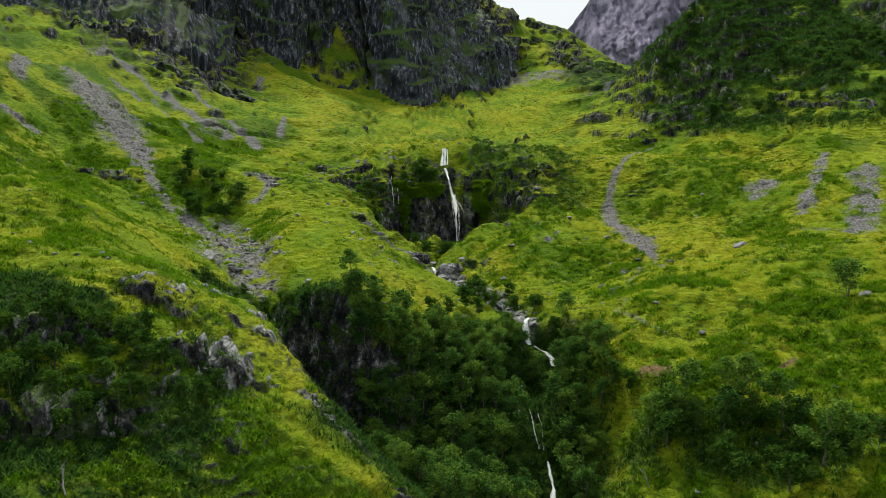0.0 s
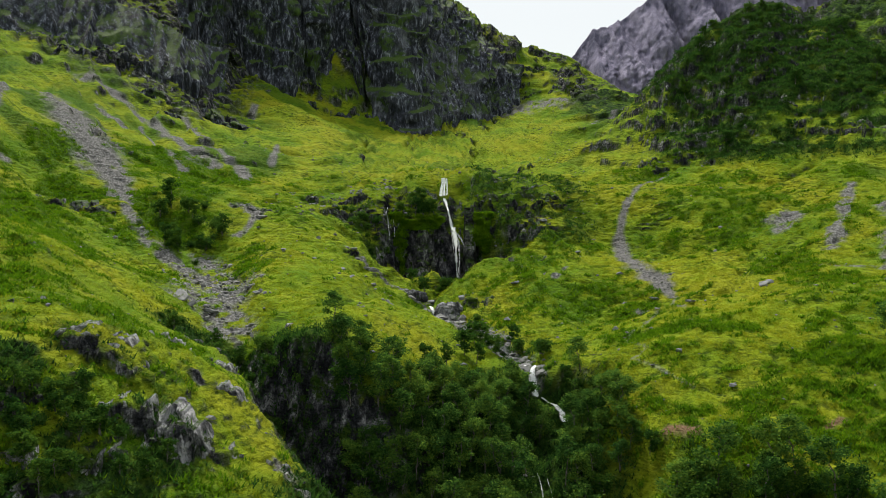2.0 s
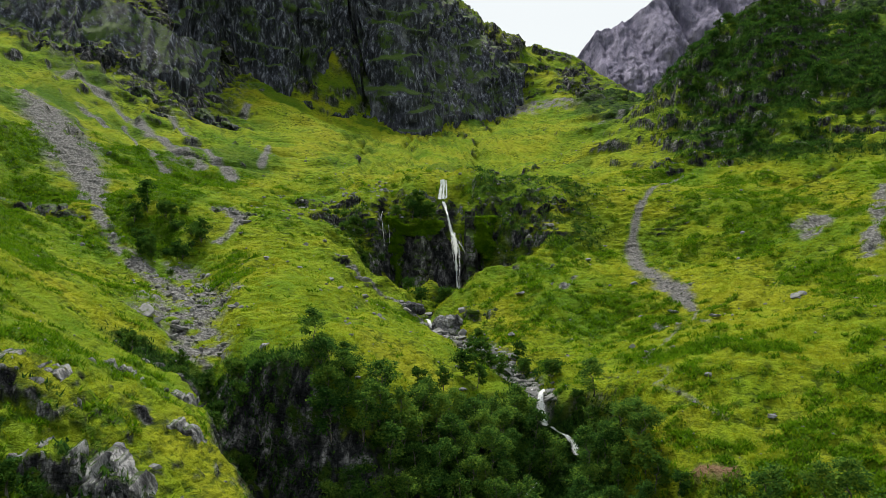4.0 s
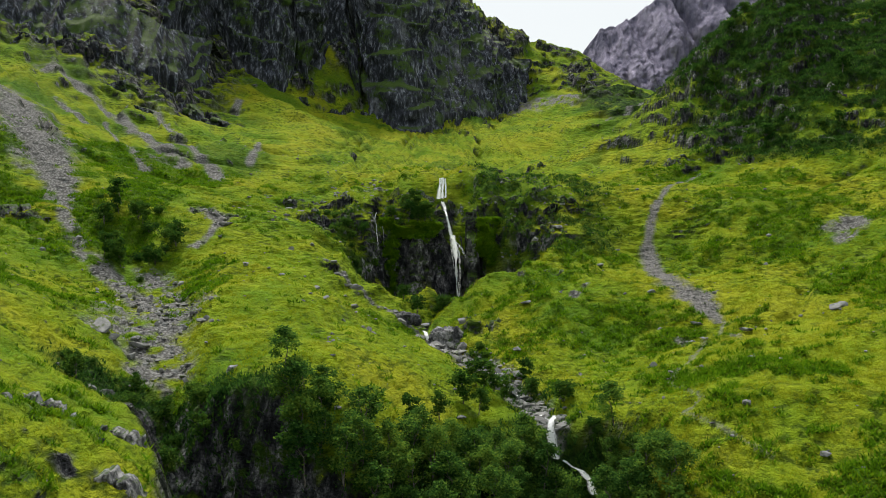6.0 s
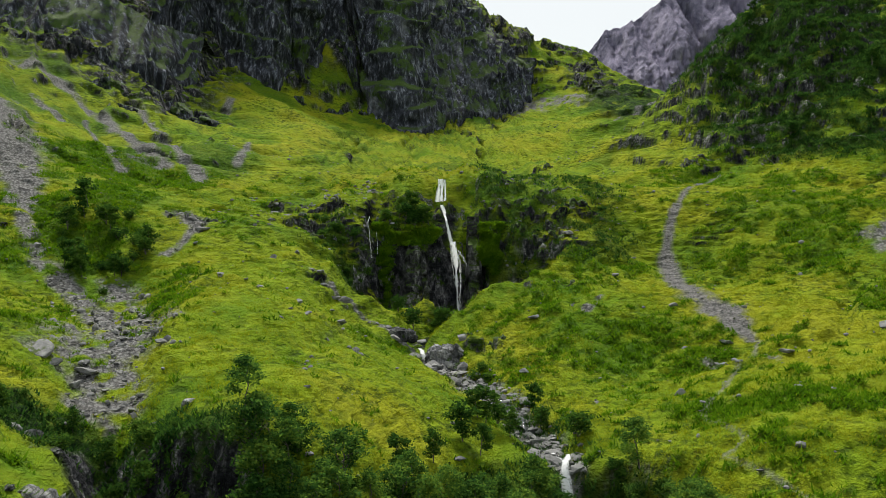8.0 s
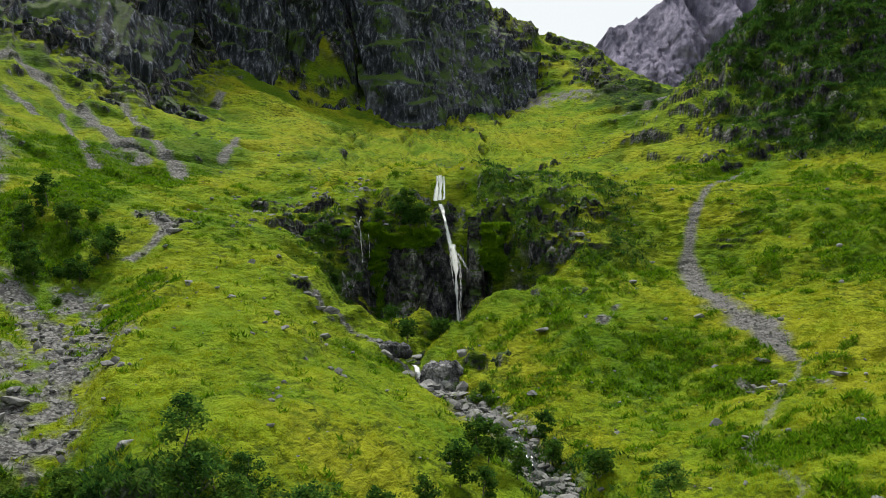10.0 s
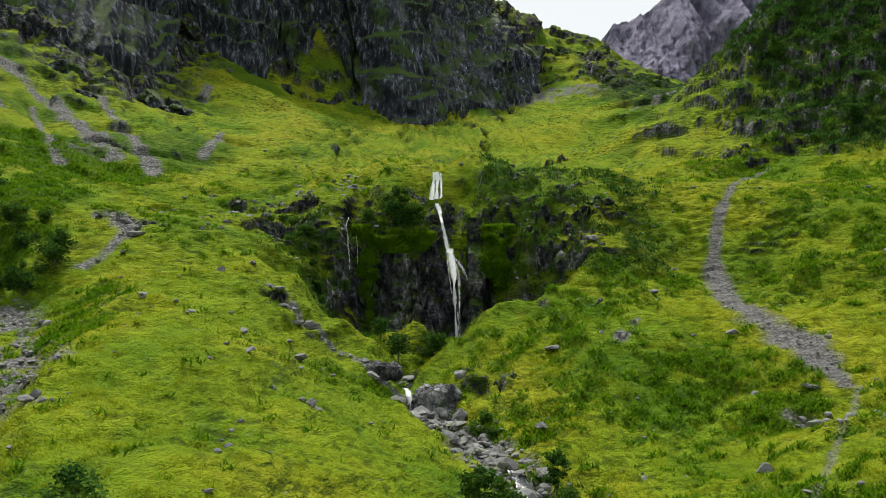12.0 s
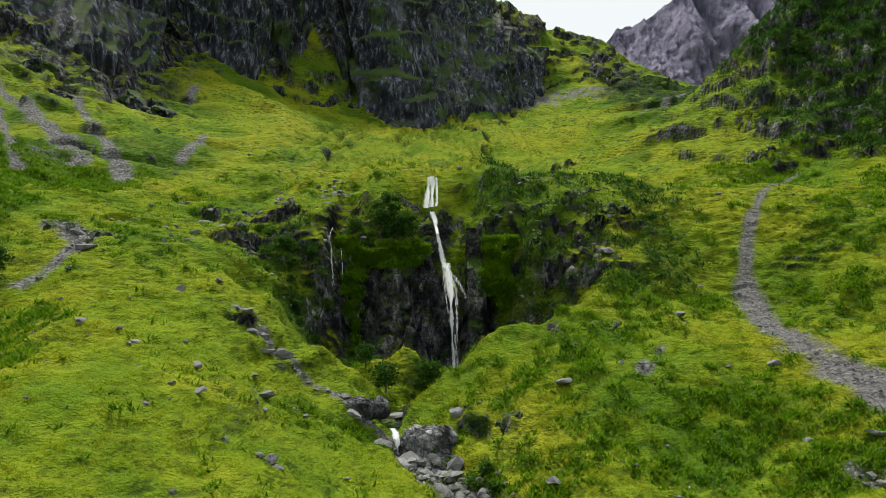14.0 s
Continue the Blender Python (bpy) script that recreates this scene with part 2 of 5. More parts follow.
def line_field(x, y, line):
    """Distance to a line in plan, and its further columns interpolated at the nearest place."""
    best = np.full(x.shape, 1e9)
    cols = [np.zeros(x.shape) for _ in line[0][2:]]
    for p, q in zip(line[:-1], line[1:]):
        dx, dy = q[0] - p[0], q[1] - p[1]
        s = np.clip(((x - p[0]) * dx + (y - p[1]) * dy) / (dx * dx + dy * dy), 0, 1)
        d = np.hypot(x - p[0] - s * dx, y - p[1] - s * dy)
        near = d < best
        best = np.where(near, d, best)
        cols = [np.where(near, a + s * (b - a), c) for c, a, b in zip(cols, p[2:], q[2:])]
    return best, cols


# ---- landforms: lines of the relief (x, y, height) ----
LEFT_SPUR = [(-44, 205, 58.0), (-36, 190, 52.5), (-29.4, 176, 49.8), (-30.4, 160, 47.5), (-27, 140, 43.5), (-20, 123, 41.8)]
SPUR_FACE = [(-24, 190, 51), (-16.4, 187, 47.5), (-13.9, 185.5, 45.4), (-9, 160, 42.2), (-10.3, 133.5, 43.5), (-13, 122, 43.0), (-4, 184.5, 40.2), (-2, 165, 38.8), (-1, 145, 39.3)]
LEFT_GULLY = [(-92, 262, 77), (-76, 222, 66.5), (-65, 196, 58.8), (-52, 186, 52.5), (-45.5, 180, 48.2), (-38.8, 164.6, 45.5), (-34, 148, 43.3), (-27, 131, 39.6)]
LEFT_FLANK = [(-112, 220, 86), (-93, 248, 78), (-77, 193, 59), (-84, 165, 64), (-53, 125, 55.2), (-42, 106, 49.8), (-43, 144, 46.5), (-56, 110, 53), (-62, 160, 52.5)]
NEAR_SPUR = [(-38, 92, 48.3), (-32, 94.3, 47.4), (-28, 110, 43.6), (-22.5, 115, 39.5), (-24.4, 94.3, 40.8), (-29.5, 82.7, 40.6), (-20.7, 112, 38.6), (-16.8, 106, 35.6), (-11.7, 98, 32.6), (-7.5, 93, 28.2), (-16.4, 94.5, 34.8), (-11.6, 92, 31.8), (-3.5, 88, 25.0), (-45, 88, 47), (-39, 78, 43)]
NEAR_FOOT = [(-36, 70, 37.5), (-30, 60, 34), (-18, 72, 29.5), (-8, 70, 21), (-30, 30, 27), (0, 60, 14), (0, 20, 8), (40, 30, 14), (45, 80, 25), (70, 60, 26), (-70, 60, 52)]
RAVINE = [(0, 125, 33.5), (-6, 114, 28), (5, 118, 28), (0, 104, 21), (-10, 104, 25), (8, 128, 31.5), (13, 95, 15), (20, 118, 30), (22, 104, 25.5)]
TERRACE = [(13, 141, 35.6), (19, 156, 36.7), (27.5, 163.4, 37.0), (26, 140, 38.4), (31.7, 129.3, 39.3), (36.3, 122, 36.5), (27.8, 114, 33.0), (36, 104, 29.5), (34.8, 159.8, 40.2), (40, 153.3, 42.2), (44.6, 146.5, 42.8), (60, 130, 41.5)]
RIGHT_SLOPE = [(42.8, 172, 42.6), (62.7, 160, 46.2), (72.5, 193.5, 55), (79, 187, 56), (70, 225.7, 63.4), (95, 170, 53), (120, 215, 72), (49.7, 204.6, 53.1), (55.8, 218.4, 60.8)]
RIGHT_SPUR = [(48, 227, 61), (38, 206, 49.0), (36.2, 221, 59.4), (31.4, 201.7, 49.9), (27, 210.3, 55), (20.7, 192.8, 46.5), (15, 183, 42), (20, 184, 44), (8, 181, 38.8), (1.8, 187.5, 40.3), (0.6, 184.6, 39.2), (18, 171, 38.2), (30, 180, 42.2)]
RIGHT_HILL = [(60, 245, 68.4), (73.4, 257, 79.3), (90.7, 253.4, 85.6), (65.7, 285.6, 94.5), (131, 292, 110), (95, 318, 119), (77, 300, 105), (170, 250, 110), (190, 340, 160), (57, 264, 74), (59, 276, 82), (62, 315, 76), (78, 345, 84), (105, 375, 97), (150, 430, 110)]
BENCH = [(0, 222, 64.6), (-12, 222, 62), (10, 222, 63.6), (-21, 211, 54.3), (-31, 218.5, 57.2), (-30, 201, 56.0), (-11, 288.6, 68.6), (-51, 243, 64.3), (-57, 263, 70), (20, 222, 61), (22, 290, 68), (40, 300, 73), (-30, 250, 64), (8, 250, 64.5)]
BACK_SLOPE = [(-19.4, 415, 91), (-66, 348, 90.7), (-76.5, 342, 87.2), (-92, 309, 90), (-108, 309, 99.6), (-110, 337.5, 112), (40, 468, 102), (81, 440, 102), (10, 380, 82), (45, 400, 89), (-30, 350, 80), (70, 360, 87)]
CRAG_BASE = [(-93, 345, 102.5), (-86, 391, 113), (-68, 405, 110), (-58, 409, 107), (-39, 426, 111), (-25, 423, 98), (-17, 407, 88), (-7, 437, 99.5), (20, 477, 106.5), (30, 489, 114)]
CRAG_TOP = [(-76, 431, 130.6), (-44, 433, 132), (-17, 480, 135), (-151, 340, 123), (-110, 420, 150), (-60, 520, 190), (37, 510, 139), (5, 520, 168), (28, 508, 146), (40, 545, 145), (60, 548, 143), (75, 540, 139), (83, 490, 118), (90, 450, 104), (110, 520, 112), (50, 600, 120), (100, 600, 105), (140, 540, 110), (-180, 420, 180)]

relief = np.array([p for line in (LEFT_SPUR, SPUR_FACE, LEFT_GULLY, LEFT_FLANK, NEAR_SPUR, NEAR_FOOT, RAVINE, TERRACE, RIGHT_SLOPE, RIGHT_SPUR, RIGHT_HILL, BENCH, BACK_SLOPE, CRAG_BASE, CRAG_TOP) for p in line])


def plate_weights(pts, stiff):
    """A thin elastic plate laid over the relief lines."""
    r = np.hypot(pts[:, None, 0] - pts[None, :, 0], pts[:, None, 1] - pts[None, :, 1]) + 1e-9
    n = len(pts)
    a = np.zeros((n + 3, n + 3))
    a[:n, :n] = r * r * np.log(r) + stiff * np.eye(n)
    a[:n, n] = a[n, :n] = 1
    a[:n, n + 1:], a[n + 1:, :n] = pts[:, :2], pts[:, :2].T
    return np.linalg.solve(a, np.concatenate([pts[:, 2], [0, 0, 0]]))


PLATE = plate_weights(relief, 8.0)


def plate(x, y):
    out = PLATE[-3] + PLATE[-2] * x + PLATE[-1] * y
    for (px, py, _), w in zip(relief, PLATE[:-3]):
        r2 = (x - px) ** 2 + (y - py) ** 2 + 1e-12
        out = out + w * 0.5 * r2 * np.log(r2)
    return out


# the beck and the side ravines: (x, y, bed, half width, steepness of the banks)
BECK = [(3.8, 206.5, 38.2, 2.5, 2.5), (2.4, 198, 38.0, 1.2, 1.6), (-1.8, 190, 37.9, 0.9, 1.4), (-2.4, 185.5, 37.8, 0.8, 1.2), (-1.6, 182.8, 37.3, 0.8, 1.0), (-0.9, 181.0, 36.2, 0.8, 0.8), (1.0, 177, 35.8, 1.2, 0.6), (4.5, 172, 35.6, 1.5, 0.5), (8.4, 163.5, 35.3, 1.8, 0.45),
        (11.5, 150, 34.8, 1.6, 0.6), (13.6, 139, 34.3, 1.1, 0.9), (13.4, 136.8, 31.0, 1.2, 1.2), (16.2, 131, 27.5, 1.5, 1.2), (11.3, 121, 26.2, 1.5, 1.0), (12.3, 113, 22.8, 1.6, 0.9), (13, 107, 17.5, 2, 0.8),
        (12, 85, 12, 3, 0.6), (8, 40, 6, 4, 0.4)]
CHASM = [(-27, 131, 38.6, 1.2, 1.0), (-23.5, 122.5, 35.0, 1.2, 2.4), (-18.5, 117.5, 28.5, 1.9, 3.2), (-13.5, 112, 23, 2.6, 2.4), (-5, 108, 20.5, 3, 1.0), (12, 104, 17, 3, 0.7)]
UPPER_BECK = [(5, 300, 67.5, 2, 0.3), (2, 250, 64.8, 1.5, 0.5), (1.0, 224, 64.0, 1.2, 0.8), (0.4, 219.6, 63.7, 1.2, 1.5)]
GULLY = [(-66, 198, 58.8, 1.2, 0.5), (-52, 186, 51.3, 2.4, 0.8), (-45.5, 180, 47.6, 2.8, 1.0), (-38.8, 164.6, 45.2, 3.6, 1.0), (-35.5, 154, 43.9, 3.9, 1.0), (-33, 146, 42.7, 3.6, 0.9), (-27, 131, 39.3, 1.5, 0.8)]
BOWL_FLOOR = [(9, 205, 39.5, 2, 1.1), (3.8, 205, 38.3, 3, 1.1), (-7, 202.5, 40, 3, 1.2), (-6.5, 196, 40.3, 2.5, 1.2), (-1.5, 192, 38.6, 1.2, 1.0)]
FALL_STEPS = [(-0.2, 218.2, 59.6, 1.5, 2.5), (0.5, 216.2, 58.9, 1.2, 2.5), (2.0, 214.0, 53.5, 1.0, 2.5), (2.6, 213.2, 52.4, 1.0, 3)]


# the rim of the bowl: (x, y, foot, steepness, height of the steep part)
BOWL_RIM = [(-17, 200.5, 47.5, 0.85, 4), (-10.5, 203.5, 42.0, 1.25, 9), (-7.2, 206.6, 39.4, 2.4, 13), (-3, 208.6, 38.4, 4.8, 16), (3.6, 208.9, 38.4, 4.8, 14.2), (7.4, 207.0, 38.8, 3.2, 11), (10.3, 204.4, 41.8, 1.35, 7), (15, 203, 46.0, 0.86, 3)]


def carve(z, x, y, line, soft):
    d, (bed, half, steep) = line_field(x, y, line)
    cut = bed + np.maximum(0, d - half) * steep + np.maximum(0, d - half - 4) ** 2 * 0.06 * steep
    h = np.clip(0.5 + 0.5 * (cut - z) / soft, 0, 1)
    return cut * (1 - h) + z * h - soft * h * (1 - h)


# crags: (x0, y0, x1, y1, height, how far the step fades) with the high side to the left of the line's way
NEAR_CRAGS = [(-48, 77, -33, 85, 4.6, 3), (-41, 69, -29, 77.5, 4.0, 3), (-34.5, 92.0, -27, 93, 2.2, 2.0), (-29, 88.0, -24, 88.5, 2.6, 2.2), (-25.5, 90.5, -20.5, 89.5, 2.8, 2.2), (-23.9, 88.0, -18.4, 92.5, 1.6, 1.5), (-21.8, 79.5, -18.2, 81.0, 1.6, 1.4), (-31, 76.5, -28, 76.5, 1.8, 1.8), (-26, 100, -20, 103, 1.4, 1.5), (-22.5, 116.5, -18, 119, 2, 1.5)]
FALL_CRAGS = [(-79.8, 185.0, -65.3, 189.0, 2.6, 2.9), (-35, 223.9, -17, 218.4, 3.2, 3.0), (-28, 209.9, -17, 213.9, 4.2, 3.6), (6.1, 216.9, 20.1, 214.9, 1.6, 1.8), (4.3, 214.4, 19.4, 209.4, 3, 3.3), (11.2, 211.4, 25.5, 205.9, 3, 3.3), (18.1, 212.4, 28.2, 216.4, 2.5, 2.8), (2.8, 182.4, 13.3, 179.4, 2, 2.2), (9.4, 209.9, 14.7, 194.4, 0.8, 1.2), (-20.7, 188.4, -11.4, 187.9, 2.0, 2.2)]
RIGHT_CRAGS = [(49.3, 249.9, 58.2, 243.9, 2.5, 2.8), (60.4, 250.9, 72.8, 236.9, 2, 2.2), (58.5, 258.9, 68.9, 253.4, 2, 2.2), (70.0, 269.9, 80.2, 259.9, 3, 3.3), (76.5, 258.9, 82.7, 245.4, 3, 3.3), (52.1, 274.9, 59.9, 259.9, 2, 2.2), (88.1, 245.0, 110.6, 224.0, 3, 3.3), (70, 285, 76, 280, 3, 3.3)]
LEFT_CRAGS = [(-101.4, 308.4, -85.4, 329.9, 4, 4.4), (-86.1, 331.9, -64.9, 331.4, 6, 6.6), (-62.6, 287.9, -56.1, 304.4, 2, 2.2), (-65.8, 395.9, -38.3, 420.4, 5, 5.5), (-119.1, 314.4, -105.1, 327.4, 7, 7.7), (-105.1, 327.4, -85.8, 345.9, 9, 9.9)]
BACK_CRAGS = [(10.8, 272.4, 26.3, 277.9, 2, 2.2), (43.6, 503.4, 54.9, 507.9, 3, 3.3), (61.1, 513.9, 72.4, 515.4, 3, 3.3), (53.1, 491.9, 76.2, 474.9, 3, 3.3)]
CRAGS = NEAR_CRAGS + FALL_CRAGS + RIGHT_CRAGS + LEFT_CRAGS + BACK_CRAGS


def crag_step(x, y, c):
    x0, y0, x1, y1, height, fade = c
    n = math.hypot(x1 - x0, y1 - y0)
    ux, uy = (x1 - x0) / n, (y1 - y0) / n
    along, across = (x - x0) * ux + (y - y0) * uy, -(x - x0) * uy + (y - y0) * ux
    across = across + fbm(along * 2.2 / fade, across * 0.4 / fade, octaves=4, seed=31) * fade * 0.55
    m = smooth(-0.12 * n, 0.18 * n, along) * smooth(1.12 * n, 0.82 * n, along)
    m = m * (0.75 + 0.5 * vnoise(along * 1.3 / fade, across * 0, along * 0, 5))
    edge = max(0.25, 0.09 * height)
    s = np.tanh(across / edge)
    return m * height * 0.5 * s * np.exp(-np.abs(across) / fade), m * np.exp(-(np.maximum(0, np.abs(across) - edge) / (edge * 1.2)) ** 2)


def height_field(x, y):
    """Height, and how much of the ground is bare rock."""
    z = plate(np.clip(x, -220, 220), np.clip(y, 0, 620))
    # the bowl under the fall: a steep back wall up to a shelf, mossy flanks that open towards the camera
    wall, (bed, back, lip) = line_field(x, y, BOWL_RIM)
    behind = smooth(203, 207, y)
    wob = fbm(x * 0.22, y * 0.22, octaves=4, seed=3)
    reach = np.maximum(0, wall - 1.4 + wob * 1.6)
    rise = reach * (1.15 + behind * (back - 1.15))
    cut = bed + np.minimum(rise, lip) + np.maximum(0, rise - lip) * (1.02 / np.maximum(back, 1.02))
    h = np.clip(0.5 + 0.5 * (cut - z) / 1.2, 0, 1)
    bowl = (1 - h) * behind * smooth(9.5, 7.5, x) * smooth(-11, -8.5, x) * smooth(lip + 2, lip - 2, rise)
    z = cut * (1 - h) + z * h - 1.2 * h * (1 - h)
    z = z + (carve(z, x, y, BOWL_FLOOR, 1.0) - z) * smooth(207, 203, y)
    z = carve(z, x, y, UPPER_BECK, 0.8)
    z = carve(z, x, y, FALL_STEPS, 0.4)
    z = carve(z, x, y, GULLY, 1.0)
    z = carve(z, x, y, BECK, 1.0)
    z = carve(z, x, y, CHASM, 1.2)
    rock = np.maximum(bowl, 1.1 * np.exp(-((x - 0.8) / 2.6) ** 2 - ((y - 217) / 3.2) ** 2))
    for c in CRAGS:
        reach = 4 * c[5]
        at = np.nonzero((x > min(c[0], c[2]) - reach) & (x < max(c[0], c[2]) + reach) & (y > min(c[1], c[3]) - reach) & (y < max(c[1], c[3]) + reach))
        dz, r = crag_step(x[at], y[at], c)
        z[at], rock[at] = z[at] + dz, np.maximum(rock[at], r)
    # the green knoll at the mouth of the bowl
    z = z + 1.1 * np.exp(-(((x + 3.6) / 5.2) ** 2 + ((y - 197.5) / 4.6) ** 2) ** 2)
    # far ground: falls away behind the saddle
    z = np.where(y > 570, z - (y - 570) * 0.35, z)
    z = np.maximum(z, 4)
    # swells, rills down the slopes, and the small steps that creep and sheep make
    away = smooth(60, 330, y)
    z = z + fbm(x / 15, y / 15, octaves=3, seed=7) * (0.5 + 1.6 * away) 
    across = 0.87 * x - 0.49 * y * np.tanh(x / 40)
    z = z - np.abs(fbm(across / 9 + 0.5 * vnoise(x / 12, y / 12, x * 0, 8), y / 40, octaves=3, seed=9, gain=0.6)) * (0.6 + 4.2 * away) + 1.5 * away
    z = z + fbm(x / 3.2, y / 3.2, octaves=3, seed=11) * 0.3
    for high, size, cut, seed in ((1.15, 0.5, 0.05, 12), (2.4, 0.6, -0.1, 14), (5.5, 0.34, 0.2, 13)):
        zone = smooth(cut - 0.12, cut + 0.3, fbm(x / (7 * high), y / (7 * high), octaves=3, seed=seed) + (0.25 * away if high > 2 else 0.25))
        zone = zone * (1 if high < 2 else smooth(225, 260, y) * (1 - smooth(-72, -55, x) * smooth(45, 30, x) * smooth(405, 385, y)))
        if high > 2 and high < 3:
            zone = 1.5 * zone * np.maximum(smooth(-32, -24, x) * smooth(36, 28, x) * smooth(200, 205, y) * smooth(240, 226, y), smooth(48, 60, x) * smooth(225, 240, y) * smooth(400, 340, y))
        wave = z / high + fbm(x / (2.2 * high), y / (2.2 * high), octaves=3, seed=seed + 20) * 0.9
        f = wave - np.floor(wave)
        z = z + high * size * zone * (smooth(0.5, 0.95, f) - f)
    return z, rock


def spaced(stops):
    """Places from (start, step) stops, the step gliding from one to the next."""
    out = [stops[0][0]]
    marks, steps = [s[0] for s in stops], [s[1] for s in stops]
    while out[-1] < stops[-1][0]:
        out.append(out[-1] + float(np.interp(out[-1], marks, steps)))
    return np.array(out)


rows_y = spaced([(-1500, 200), (-200, 40), (-40, 5), (0, 2.0), (50, 1.0), (64, 0.4), (68, 0.22), (95, 0.26), (105, 0.42), (180, 0.42), (203, 0.3), (206, 0.12), (216, 0.14), (222, 0.4), (300, 0.8), (400, 0.9), (450, 0.8), (560, 1.2), (640, 12), (1500, 160), (3200, 300)])
half_u = spaced([(0, 0.0018), (0.5, 0.0018), (0.62, 0.004), (0.8, 0.05), (3, 0.5), (12, 3), (30, 5)])
cols_u = np.concatenate([-half_u[:0:-1], half_u])
U, Y = np.meshgrid(cols_u, rows_y)
X = U * (np.maximum(Y, 40) + 40)
Z, ROCK = height_field(X, Y)
GY, GX = np.gradient(Z, rows_y, axis=0), np.gradient(Z, axis=1) / np.gradient(X, axis=1)
GY = GY - GX * U * (Y > 40)
STEEP = np.hypot(GX, GY)

# ---- what covers the ground ----
TRACK = [(57.9, 241.4, 0.53), (52.0, 233.9, 0.61), (46.8, 224.4, 0.57), (42.7, 216.4, 0.63), (40.3, 211.4, 0.78), (39.0, 207.4, 1.17), (37.7, 196.4, 1.84), (38.8, 188.4, 2.15), (40.4, 180.9, 2.14), (41.0, 173.9, 1.5), (41.5, 170.4, 0.72)]
FOOTPATH = [(42.0, 169.2, 0.3), (27.7, 144.7, 0.29), (28.3, 138.7, 0.22), (28.3, 133.2, 0.21), (25.9, 131.7, 0.2), (28.3, 128.2, 0.19), (30.4, 124.7, 0.18), (31.9, 122.7, 0.18)]
LEFT_SCREES = [[(-104.4, 259.5, 4.2), (-84.1, 226.0, 3.8), (-71.7, 208.0, 2.4), (-64.7, 194.5, 1.0)], [(-63.7, 191.5, 1.2), (-56.5, 181.5, 1.6), (-47.4, 173.5, 1.6), (-40.8, 164.5, 1.7)], [(-45, 180, 2.0), (-38.8, 164.6, 4.0), (-35.5, 154, 4.8), (-33, 144, 4.2), (-29, 136, 2.2)], [(-116.0, 246.5, 1.3), (-107.5, 225.0, 1.2)], [(-115.4, 300.0, 1.9), (-103.0, 299.0, 1.5)], [(-98.8, 198.0, 1.3), (-91.0, 197.0, 0.8)], [(-111.7, 299.3, 0.8), (-100.2, 295.2, 1.1), (-87.9, 287.1, 1.4), (-74.7, 270.6, 1.5), (-61.9, 248.9, 1.4)], [(-89.3, 309.9, 0.6), (-71.8, 283.0, 0.8), (-58.5, 258.1, 1.0), (-50.5, 241.8, 1.1)], [(-92.0, 282.5, 0.5), (-74.1, 251.7, 0.6), (-65.9, 238.0, 0.6)], [(-66.1, 246.9, 1.1), (-60.5, 249.4, 1.1)]]
HIGH_SCREES = [[(-103.5, 279.4, 0.9), (-91.0, 267.2, 0.8)], [(-72.2, 353.9, 0.9), (-71.7, 344.4, 0.9)], [(-53.0, 296.3, 0.6), (-49.1, 267.7, 0.8)], [(-44.8, 204.9, 0.8), (-38.8, 199.4, 0.9), (-39.2, 193.9, 0.6), (-40.6, 187.9, 0.6)], [(-30.3, 428.4, 1.1), (-34.6, 426.4, 0.9)]]
OTHER_SCREES = [[(71.2, 196.0, 2.8), (68.6, 190.5, 1.8)], [(88.6, 205.0, 1.1), (78.5, 186.5, 1.2), (71.2, 174.0, 1.3)], [(92.2, 193.0, 2.5), (84.9, 176.0, 2.8), (76.9, 160.0, 2.3)], [(66.8, 165.5, 0.9), (75.9, 160.0, 0.8)], [(-15.5, 97.0, 0.5), (-14.1, 95.5, 0.7), (-10.7, 93.0, 0.8), (-7.5, 91.5, 0.8)], [(19, 470, 6), (40, 473, 9), (58, 470, 6)], [(61.4, 383.4, 0.8), (91.3, 443.9, 1.2)], [(-19.1, 190.9, 0.4), (-13.9, 185.9, 0.6), (-7.5, 183.9, 0.5), (-2.5, 181.4, 0.6)], [(-12.2, 221.4, 0.6), (-16.3, 224.4, 0.6)], [(35.3, 167.9, 0.7), (37.3, 162.9, 0.8), (40.0, 156.9, 0.4)], [(21.9, 184.4, 0.7), (24.8, 188.9, 0.4)], [(-2.4, 186, 0.9), (0.6, 178, 1.4), (4.5, 172, 2.0), (8.4, 163.5, 2.4), (11.5, 150, 1.6), (13.6, 139, 1.3)]]
FERNS = [[(-44, 80, 6), (-32, 84, 6), (-22, 85, 5)], [(-40, 112, 2.5), (-34, 104, 3.5), (-27, 108, 2.5)], [(-36, 182, 2.0), (-33.5, 168, 2.6), (-33, 157, 2.6)], [(26, 176, 7), (32, 174, 7)], [(9, 186, 3), (14, 190, 4), (22, 194, 5), (30, 200, 5)], [(7, 172, 3), (12, 175, 4)], [(52, 204, 5), (60, 200, 8)], [(-22, 124, 4), (-30, 132, 3)], [(-24, 76, 6), (-10, 80, 5), (-30, 70, 7)], [(34, 112, 6), (44, 118, 5)], [(50, 112, 6), (54, 126, 4)],
         [(-56, 130, 4), (-48, 118, 4)], [(-60, 150, 4), (-54, 142, 3)], [(20, 178, 3), (16, 186, 3)], [(58, 216, 5), (70, 210, 6)], [(-2, 180, 2), (-10, 178, 2)]]


def cover(lines, ragged, seed, wider=1.0):
    m = np.zeros(X.shape)
    wob = fbm(X / 3.5, Y / 3.5, octaves=4, seed=seed)
    for line in lines:
        d, (half,) = line_field(X, Y, line)
        m = np.maximum(m, smooth(1.5, 0.6, (d / (half * wider)) + wob * ragged))
    return m


